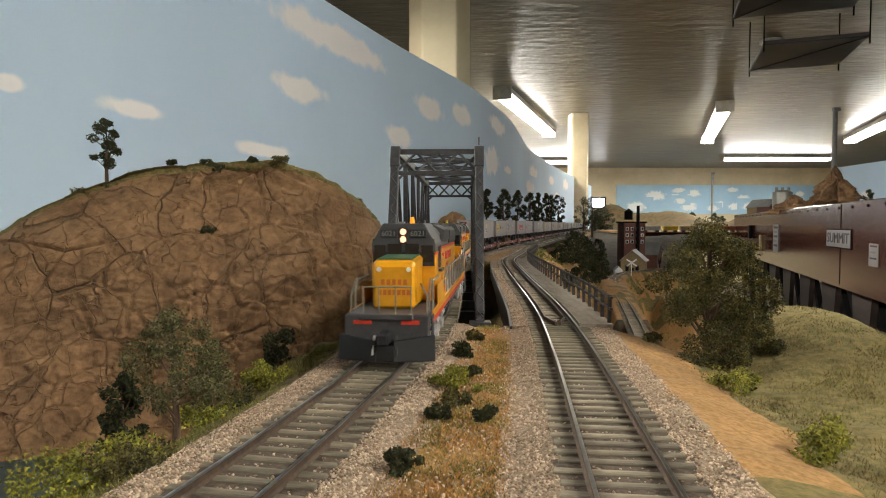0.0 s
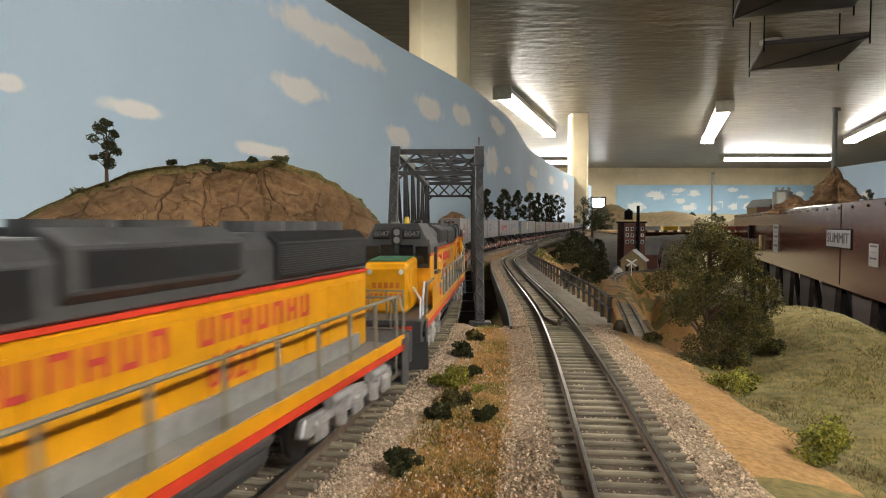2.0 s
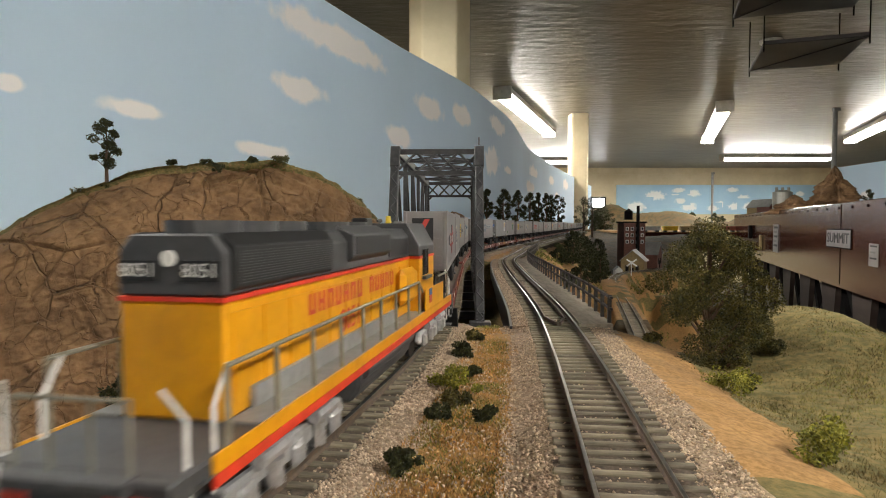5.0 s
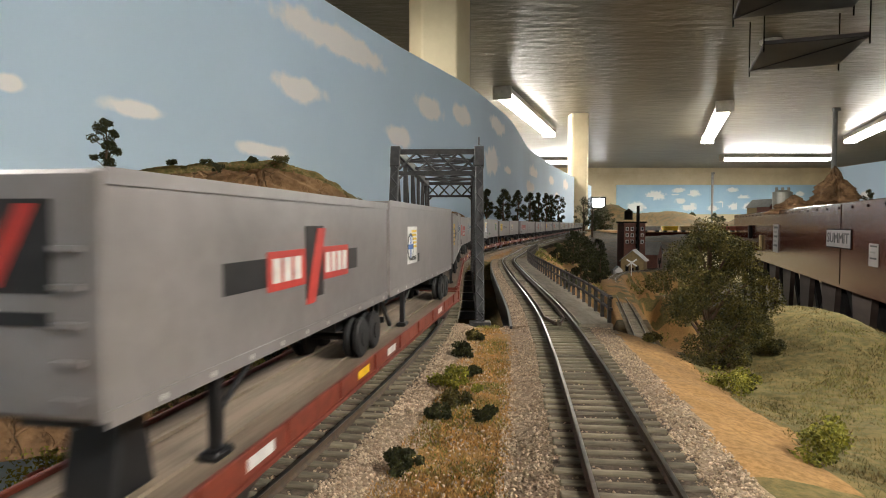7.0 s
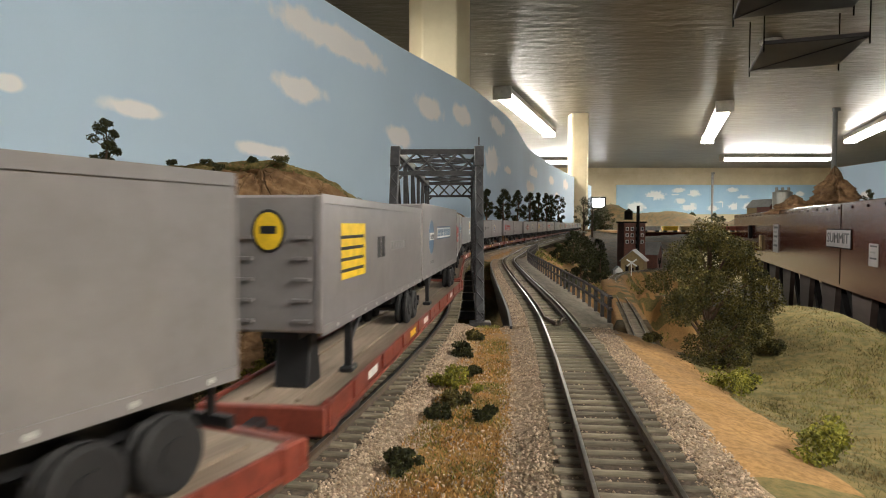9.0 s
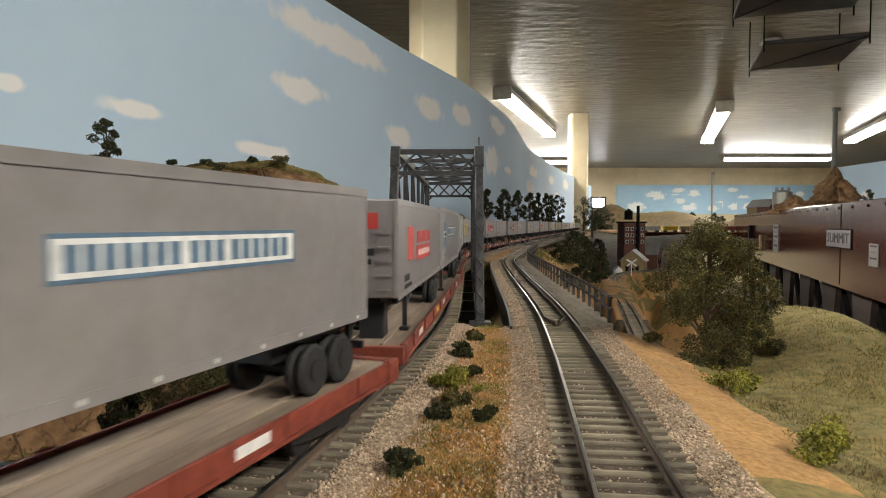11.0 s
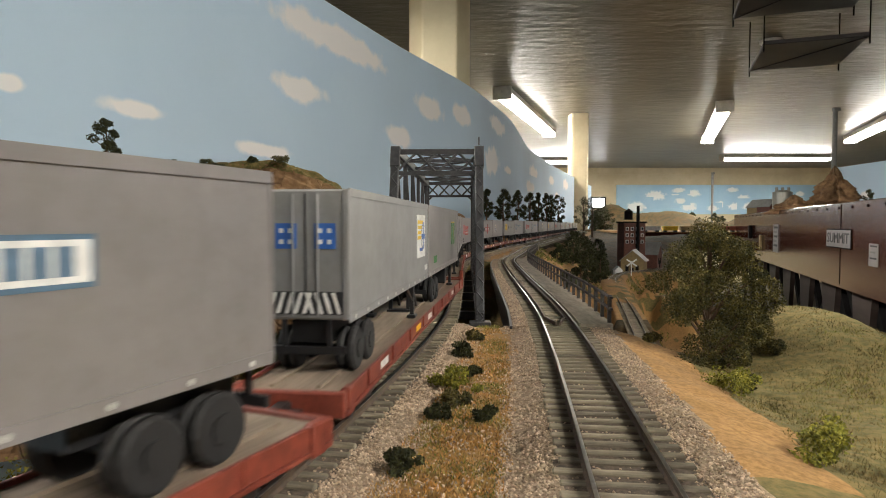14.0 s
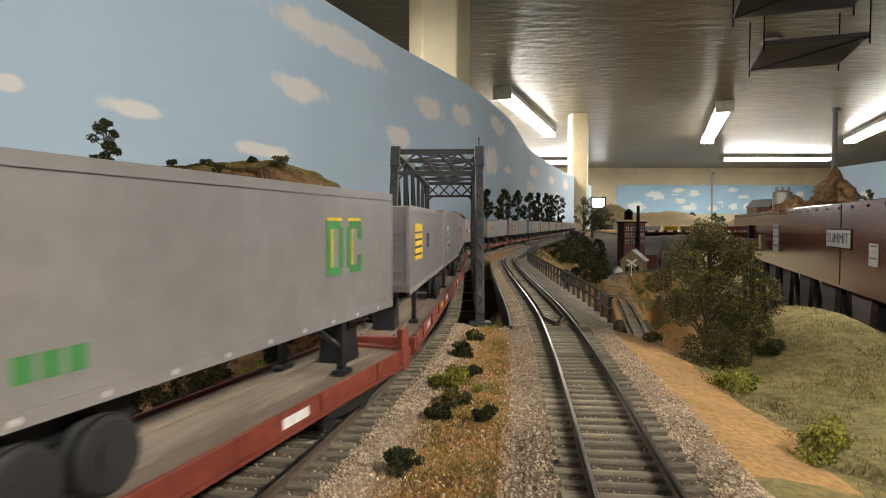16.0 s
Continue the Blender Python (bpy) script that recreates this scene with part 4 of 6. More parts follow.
def strew_tufts(name, label, mat, n, where, length, width):
    """Short upright fibres: one thin triangle each."""
    xs, ys = where(n)
    zs = ground_height(xs, ys)
    k = len(xs)
    a = rng.random(k) * 6.28
    tilt = rng.normal(0, 0.55, (k, 2))
    ln = length * (0.5 + rng.random(k))
    b = np.stack([np.cos(a), np.sin(a), np.zeros(k)], -1) * width
    c = np.stack([xs, ys, zs - 0.0003], -1)
    tip = c + np.stack([tilt[:, 0], tilt[:, 1], np.ones(k)], -1) * ln[:, None]
    v = np.stack([c - b, c + b, tip], 1).reshape(-1, 3)
    ob = part(name, fast_mesh(name, v, np.arange(3 * k).reshape(-1, 3), mat), None)
    return tagged(ob, label, "grass", kind="stuff")


def patches(x0, x1, y0, y1, test, scale=40, seed=1.0, level=0.0):
    def pick(n):
        x, y = x0 + (x1 - x0) * rng.random(n), y0 + (y1 - y0) * rng.random(n)
        ok = test(x, y)
        x, y = x[ok], y[ok]
        m = bumps(x, y, scale, seed, 2) + rng.normal(0, 0.12, len(x)) > level
        return x[m], y[m]
    return pick


def side_d(x, y):
    return x - side_x(y)


def main_d(x, y):
    return x - main_x(y)


strew_tufts("dry_grass", "straw-coloured static grass on the knoll", STRAW, 90000, patches(0.06, 0.30, 0.08, 0.42, lambda x, y: side_d(x, y) > 0.052, 35, 2.0, -0.5), 0.0011, 0.00016)
strew_tufts("green_grass", "green static grass in patches on the knoll", GREEN_TURF, 60000, patches(0.06, 0.30, 0.08, 0.40, lambda x, y: side_d(x, y) > 0.055, 30, 6.0, 0.22), 0.0012, 0.00016)
strew_tufts("bank_grass", "green and straw grass along the bank", GREEN_TURF, 40000, patches(-0.16, 0.0, 0.08, 0.33, lambda x, y: (main_d(x, y) < -0.030) & (main_d(x, y) > -0.085), 40, 4.0, -0.1), 0.0012, 0.00016)
strew_tufts("bank_straw", "straw grass along the ballast shoulder", STRAW, 40000, patches(-0.16, 0.0, 0.08, 0.33, lambda x, y: (main_d(x, y) < -0.026) & (main_d(x, y) > -0.075), 40, 8.0, -0.2), 0.0010, 0.00016)
strew_tufts("orange_turf", "orange-brown turf between the tracks", ORANGE_TURF, 50000, patches(-0.03, 0.03, 0.09, 0.33, lambda x, y: (main_d(x, y) > 0.025) & (side_d(x, y) < -0.026), 50, 3.0, -0.40), 0.0011, 0.00030)
strew_tufts("green_turf", "green turf between the tracks", GREEN_TURF, 40000, patches(-0.03, 0.03, 0.09, 0.34, lambda x, y: (main_d(x, y) > 0.026) & (side_d(x, y) < -0.027), 60, 7.0, 0.10), 0.0012, 0.00026)
strew_tufts("valley_scrub", "dull yellow scrub on the valley slopes", GREEN_TURF, 60000, patches(0.12, 1.1, 0.9, 2.4, lambda x, y: (side_d(x, y) > 0.03) & (np.abs(x - lower_x(y)) > 0.034), 9, 5.0, 0.05), 0.005, 0.0013)


# ---- ceiling panels, poles, far wall ----
def build_panel(x, y, z):
    p = tagged(new("hanging_panel"), "dark square panel hung on chains from the ceiling", "ceiling panel", "hanging panels")
    w, e = 0.25, 0.31
    part("board", Shape().prism([(-w, -e), (w, -e), (w, e), (-w, e)], "z", -0.012, 0.012), PANEL, p, bevel=0.004)
    part("fold", Shape().beam((-w, e, -0.013), (w, -e, -0.013), 0.006, 0.006), PANEL, p)
    for sx, sy in ((-1, -1), (1, -1), (1, 1), (-1, 1)):
        part("chain", Shape().rod((sx * w, sy * e, -0.05), (sx * w, sy * e, CEIL - z), 0.004, 5), DARK, p)
    p.matrix_world = pose(x, y, z, 0, 0, -19.5)
    return p


PANEL = material("dark_vinyl_panel", (0.055, 0.05, 0.05), 0.5, second=(0.04, 0.037, 0.037), scale=4)
build_panel(2.11, 3.68, 1.05)
build_panel(1.53, 2.66, 1.05)
sm = tagged(new("smoke_detector"), "white round smoke detector on the ceiling", "smoke detector")
part("base", Shape().rod((0, 0, -0.02), (0, 0, 0), 0.075, 20), FIXTURE, sm)
part("cover", Shape().rod((0, 0, -0.05), (0, 0, -0.02), 0.045, 20, 0.06), FIXTURE, sm)
sm.location = (2.32, 4.45, CEIL)

for px, py, z0, z1, r, lab in ((2.63, 4.2, 0.10, 0.83, 0.016, "grey steel pole rising behind the facing bench"), (4.32, 10.0, 0.0, 0.88, 0.018, "thin grey pole on the far scenery")):
    pole = tagged(new("pole"), lab, "pole")
    part("shaft", Shape().rod((0, 0, z0), (0, 0, z1), r, 10), LGREY, pole)
    part("bracket", Shape().box(-r, r * 1.8, -r, r, z1 - r * 1.5, z1), LGREY, pole, bevel=0.003)
    pole.location = (px, py, 0)

mural = tagged(part("mural", Shape().box(4.0, 11.0, 14.37, 14.396, 0.28, 0.955), MURAL), "bright blue painted sky mural on the far wall", "mural", kind="structure")
for i in range(26):
    mx, mz = 4.2 + rng.random() * 5.2, 0.42 + rng.random() * 0.48
    w = 0.35 + 0.45 * rng.random()
    pts = [Vector((mx + (k / 8 - 0.5) * w, 14.3692 - 0.0006 * i, 0)) for k in range(9)]
    painted_cloud(mural, pts, w * 0.34, mz, MURAL_CLOUD, 0.95)
tagged(part("wall_moulding", Shape().box(-6, 11, 14.34, 14.4, 1.20, 1.235), CREAM), "cream ledge along the far wall", "trim", kind="structure")

win = tagged(new("window_1"), "bright small window in the far wall", "window", kind="structure")
part("pane", Shape().box(3.44, 3.72, 14.385, 14.393, 0.44, 0.65), DAYLIGHT, win, "glaring daylight pane")
for a in ((3.40, 3.76, 0.65, 0.68), (3.40, 3.76, 0.41, 0.44), (3.40, 3.44, 0.44, 0.65), (3.72, 3.76, 0.44, 0.65)):
    part("frame_bar", Shape().box(a[0], a[1], 14.36, 14.398, a[2], a[3]), DARK, win)


# ---- mill, signal and far benches ----
BRICK = material("dark_red_brick", (0.16, 0.06, 0.04), 0.8, second=(0.10, 0.04, 0.03), scale=160, bump=0.3)
OCHRE = material("ochre_clapboard", (0.30, 0.22, 0.10), 0.8, second=(0.24, 0.17, 0.08), scale=120)


def build_mill():
    m = tagged(new("mill_building"), "dark red brick mill with tall stack and roof tank", "building")
    part("wall", Shape().box(-0.055, 0.035, -0.05, 0.05, -0.2, 0.085), BRICK, m, bevel=0.001)
    part("roof", Shape().box(-0.059, 0.039, -0.054, 0.054, 0.085, 0.092), DARK, m)
    part("stack", Shape().rod((0.0, -0.06, -0.2), (0.0, -0.06, 0.158), 0.0085, 12, 0.0065), DARK, m, "black smoke stack")
    part("tank", Shape().rod((-0.022, 0, 0.10), (-0.022, 0, 0.135), 0.017, 14), DARK, m)
    part("tank_roof", Shape().rod((-0.022, 0, 0.135), (-0.022, 0, 0.148), 0.018, 14, 0.001), DARK, m)
    for i in range(4):
        for j in range(3):
            w = part("window", Shape().box(-0.048 + i * 0.021, -0.036 + i * 0.021, -0.0525, -0.0505, 0.0 + j * 0.027, 0.015 + j * 0.027), WHITE, m)
            part("pane", Shape().box(-0.046 + i * 0.021, -0.038 + i * 0.021, -0.0532, -0.0526, 0.002 + j * 0.027, 0.013 + j * 0.027), CLEARWIN, w)
    m.location = (0.815, 2.66, -0.03)


def build_house(x, y, z, w, d, h, wallmat, roofmat, label, turn=0.0):
    b = tagged(new("model_house"), label, "building", "model buildings")
    part("wall", Shape().prism([(-w / 2, 0), (w / 2, 0), (w / 2, h), (0, h + w * 0.42), (-w / 2, h)], "y", -d / 2, d / 2), wallmat, b)
    for s in (-1, 1):
        part("roof", Shape().prism([(0, h + w * 0.42 + 0.003), (s * w * 0.58, h - w * 0.07), (s * w * 0.58, h - w * 0.07 + w * 0.03), (0, h + w * 0.47)], "y", -d * 0.55, d * 0.55), roofmat, b)
        part("window", Shape().box(s * w * 0.22 - w * 0.07, s * w * 0.22 + w * 0.07, -d / 2 - 0.002, -d / 2 + 0.001, h * 0.35, h * 0.7), CLEARWIN, b)
    part("door", Shape().box(-w * 0.07, w * 0.07, -d / 2 - 0.002, -d / 2 + 0.001, 0, h * 0.55), DARK, b)
    b.matrix_world = pose(x, y, z, 0, 0, turn)
    return b


build_mill()
build_house(0.745, 2.42, gz(0.745, 2.42) + 0.0, 0.085, 0.10, 0.065, OCHRE, LGREY, "ochre gabled shed with grey roof below the mill", -25)
build_house(0.665, 2.36, gz(0.665, 2.36), 0.028, 0.03, 0.036, WHITE, LGREY, "small white trackside hut")
build_house(0.89, 2.7, gz(0.89, 2.7), 0.10, 0.10, 0.07, BRICK, LGREY, "brick shed with pale roof beside the mill", 60)
cb = tagged(new("crossing_sign"), "white crossbuck sign beside the lower track", "sign")
part("post", Shape().rod((0, 0, 0), (0, 0, 0.044), 0.0016, 6), WHITE, cb)
for s in (-1, 1):
    part("blade", Shape().beam((-0.015, -0.002, 0.040 - s * 0.010), (0.015, -0.002, 0.040 + s * 0.010), 0.0012, 0.0045), WHITE, cb)
cb.location = (0.565, 1.86, -0.1045)
tagged(part("far_fascia", Shape().box(1.62, 2.55, 4.98, 5.0, -0.16, -0.015), BROWN), "reddish brown fascia of a far bench", "fascia", kind="structure")
tagged(part("far_bench_top", Shape().box(1.62, 2.55, 5.002, 7.6, -0.03, -0.012), DIRT), "sandy far bench top", "tabletop", kind="structure")
for i, (m, l) in enumerate(((WHITE, 0.14), (GOLD, 0.12), (OCHRE, 0.14), (WHITE, 0.14), (FLATRED, 0.13))):
    car = tagged(new("boxcar"), "small pale freight car standing on the far bench", "freight car", "parked freight cars")
    part("body", Shape().box(-l / 2, l / 2, -0.016, 0.016, 0.012, 0.046), m, car, bevel=0.001)
    for s in (-1, 1):
        part("truck", Shape().box(s * l * 0.34 - 0.014, s * l * 0.34 + 0.014, -0.013, 0.013, 0, 0.012), BLACK, car)
    car.location = (1.70 + i * 0.155, 5.08, -0.012)
SILVERTANK = material("galvanised_silo", (0.30, 0.29, 0.26), 0.4, metal=0.5, second=(0.22, 0.2, 0.18), scale=30, stretch=(1, 1, 0.1))
silo = tagged(new("silo_group"), "galvanised storage silo with roof pipes", "silo")
part("drum", Shape().rod((0, 0, 0), (0, 0, 0.098), 0.045, 24), SILVERTANK, silo)
part("cap", Shape().rod((0, 0, 0.098), (0, 0, 0.108), 0.045, 24, 0.02), SILVERTANK, silo)
for dx in (-0.03, 0.0, 0.03):
    part("vent_pipe", Shape().rod((dx, 0, 0.09), (dx, 0, 0.122), 0.007, 8), SILVERTANK, silo)
silo.location = (1.885, 3.46, 0.118)
silo.scale = (1.12, 1.12, 1.12)
for hx, hy, hw, hd, hh, wm, rm, lab in ((2.23, 4.40, 0.11, 0.1, 0.055, OCHRE, LGREY, "ochre shed beside the silo"), (2.12, 4.05, 0.10, 0.1, 0.05, BRICK, LGREY, "brick shed on the facing bench"),
                                        (2.02, 2.55, 0.06, 0.08, 0.035, WHITE, RED, "white cottage with red roof on the bench"), (1.92, 2.30, 0.07, 0.08, 0.04, BRICK, LGREY, "brick cottage on the bench")):
    build_house(hx, hy, 0.118, hw, hd, hh, wm, rm, lab, 20)
for tx, ty, h in ((2.12, 3.1, 0.10), (2.14, 2.9, 0.11), (2.1, 2.75, 0.12), (2.05, 2.62, 0.07), (1.98, 2.4, 0.08), (1.80, 2.6, 0.035), (2.34, 4.6, 0.10), (2.30, 4.2, 0.12), (2.42, 4.85, 0.09), (2.10, 3.75, 0.10)):
    build_tree("bench_tree", tx, ty, 0.117, h, h * 0.6, LEAF_DARK, "dark green tree on the facing bench", 16, 90, 0.005, 0.12, group="bench trees")
rb = tagged(part("side_backdrop", Shape().box(2.71, 2.73, 0.9, 4.32, 0.118, 0.44), SKY), "pale blue painted backdrop on the facing bench", "backdrop", kind="structure")
for i in range(9):
    cy = 1.6 + i * 0.30
    w = 0.12 + 0.10 * rng.random()
    pts = [Vector((2.7094, cy + (0.5 - k / 8) * w, 0)) for k in range(9)]
    painted_cloud(rb, pts, 0.07, 0.22 + 0.14 * rng.random(), CLOUD, 0.438)


# ---- lights of the hall, three of them added out of view ----
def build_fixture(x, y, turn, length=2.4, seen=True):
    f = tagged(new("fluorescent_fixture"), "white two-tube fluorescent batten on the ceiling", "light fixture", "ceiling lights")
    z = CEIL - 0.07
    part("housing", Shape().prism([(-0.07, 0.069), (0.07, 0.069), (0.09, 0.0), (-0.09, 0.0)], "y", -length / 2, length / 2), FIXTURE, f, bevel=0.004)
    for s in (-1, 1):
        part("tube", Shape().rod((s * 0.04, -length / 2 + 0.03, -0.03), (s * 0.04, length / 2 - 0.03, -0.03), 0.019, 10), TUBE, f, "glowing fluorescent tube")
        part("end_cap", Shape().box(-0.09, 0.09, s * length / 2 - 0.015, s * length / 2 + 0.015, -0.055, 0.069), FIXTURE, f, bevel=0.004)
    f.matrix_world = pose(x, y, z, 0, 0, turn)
    # Area lamp added under the tubes, its power set by place.
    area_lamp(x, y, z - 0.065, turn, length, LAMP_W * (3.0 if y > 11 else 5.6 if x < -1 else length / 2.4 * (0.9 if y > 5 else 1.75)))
    return f


# The last three are unseen, added to brighten foreground, painted sky and column.
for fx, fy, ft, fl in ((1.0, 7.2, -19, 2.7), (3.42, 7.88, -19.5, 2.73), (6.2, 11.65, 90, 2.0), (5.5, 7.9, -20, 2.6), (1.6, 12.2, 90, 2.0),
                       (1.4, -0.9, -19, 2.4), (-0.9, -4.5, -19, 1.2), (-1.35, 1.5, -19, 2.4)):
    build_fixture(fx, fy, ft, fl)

for x0, y0, w, c in ((-0.187, 3.40, 0.335, 0.075), (1.5, 7.32, 0.21, 0.02)):
    ring = [(x0 + c, y0), (x0 + w - c, y0), (x0 + w, y0 + c), (x0 + w, y0 + w - c), (x0 + w - c, y0 + w), (x0 + c, y0 + w), (x0, y0 + w - c), (x0, y0 + c)]
    col = part("column", Shape().prism(ring, "z", FLOOR, CEIL), CREAM, bevel=0.006)
    tagged(col, "cream painted square column behind the backdrop", "column", kind="structure")


# ---- fascia of the facing peninsula ----
def build_fascia():
    a, b = Vector((0.93, 0.82, 0)), Vector((2.42, 5.17, 0))
    d = (b - a).normalized()
    n = Vector((d.y, -d.x, 0))
    length = (b - a).length
    rot = Matrix.Translation(a) @ Matrix.Rotation(math.atan2(d.y, d.x), 4, "Z")
    f = part("fascia", Shape().box(0, length, -0.012, 0, -0.174, 0.126), BROWN, bevel=0.002)
    f.matrix_world = rot
    tagged(f, "glossy brown fascia board with small signs", "fascia", kind="structure")
    t = part("bench_top", Shape().box(0, length, -2.2, -0.014, 0.09, 0.118), FARGROUND_AND_SHADE)
    t.matrix_world = rot
    tagged(t, "sandy tabletop of the facing layout", "tabletop", kind="structure")
    # Black sheet added in place of the deep shade under the bench.
    u = part("bench_shade_sheet", Shape().box(0, length, -0.75, -0.7, FLOOR, 0.08), DARK)
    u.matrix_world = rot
    tagged(u, "added black panel standing in for the shade below the bench", "panel", kind="structure")
    return rot, length


fascia_rot, fascia_len = build_fascia()


# signs and bench legs of the facing peninsula
def on_fascia(u, z, out=0.002):
    return fascia_rot @ Matrix.Translation((u, out, z)) @ pose(0, 0, 0, 90, 0, 180)


sign = tagged(new("station_sign"), "white station sign with black letters on the fascia", "sign")
part("plate", Shape().box(-0.150, 0.150, -0.030, 0.030, 0, 0.003), TRAILW, sign)
part("border", Shape().box(-0.156, 0.156, -0.034, 0.034, -0.001, 0.001), DARK, sign)
writing("lettering", "SUMMIT", INK, sign, pose(0, 0, 0.0035) @ Matrix.Diagonal((1.5, 1, 1, 1)), 0.052, 0.0006)
sign.matrix_world = on_fascia(1.461, 0.0)
for u, z, w, h, n in ((2.673, -0.025, 0.075, 0.075, 5), (1.077, -0.041, 0.042, 0.034, 3)):
    card = tagged(new("label_card"), "small white printed card on the fascia", "card", "fascia cards")
    part("card", Shape().box(-w, w, -h / 1.0, h / 1.0, 0, 0.002), TRAILW, card)
    for i in range(n):
        part("print_bar", Shape().box(-w * 0.7, w * (0.7 - 0.3 * (i % 2)), h * (0.7 - 1.6 * i / n), h * (0.85 - 1.6 * i / n), 0.002, 0.0028), LGREY if i % 2 else INK, card)
    card.matrix_world = on_fascia(u, z)
lbox = tagged(part("control_box", Shape().box(-0.03, 0.03, -0.045, 0.045, 0, 0.02), DARK, bevel=0.003), "small black control box on the fascia", "control box")
lbox.matrix_world = on_fascia(3.567, 0.0)
ybr = tagged(part("throttle_holder", Shape().box(-0.03, 0.03, -0.05, 0.04, 0, 0.012), OCHRE, bevel=0.002), "yellow wooden throttle holder on the fascia", "holder")
ybr.matrix_world = on_fascia(3.15, -0.055)
for u in np.arange(0.35, fascia_len, 0.16):
    scr = part("screw", Shape().rod((u, 0, 0.108), (u, 0.003, 0.108), 0.005, 8), DARK, bpy.data.objects["fascia"])
seam = part("joint_strip", Shape().box(1.44, 1.444, 0.0, 0.0015, -0.16, 0.12), DARK, bpy.data.objects["fascia"])
PLYW = material("brown_plywood", (0.026, 0.014, 0.010), 0.85, second=(0.04, 0.027, 0.02), scale=20, stretch=(0.2, 1, 1))
for u in np.arange(0.5, fascia_len, 0.42):
    leg = tagged(new("plywood_trestle"), "tapered brown plywood trestle under the fascia", "trestle", "bench trestles")
    part("plate", Shape().prism([(-0.11, -0.176), (0.11, -0.176), (0.03, -0.55), (-0.03, -0.55)], "y", -0.06, -0.04), PLYW, leg)
    part("foot", Shape().box(-0.03, 0.03, -0.075, -0.03, FLOOR, -0.55), PLYW, leg)
    part("brace", Shape().beam((0.05, -0.07, -0.20), (0.23, -0.07, -0.34), 0.02, 0.035), DARK, leg)
    part("brace", Shape().beam((0.23, -0.07, -0.34), (0.36, -0.07, -0.20), 0.02, 0.035), DARK, leg)
    leg.matrix_world = fascia_rot @ Matrix.Translation((u, 0, 0))


# ---- rolling stock ----
NOSERED = material("faded_red_ink", (0.50, 0.13, 0.02), 0.5, scale=300)


def wheelset(parent, y, r, mat):
    w = new("wheelset")
    w.parent = parent
    w.location = (0, y * HO, r * HO)
    for s in (-1, 1):
        part("wheel", Shape(HO).rod((s * 0.66, 0, 0), (s * 0.80, 0, 0), r, 16), mat, w)
    return w


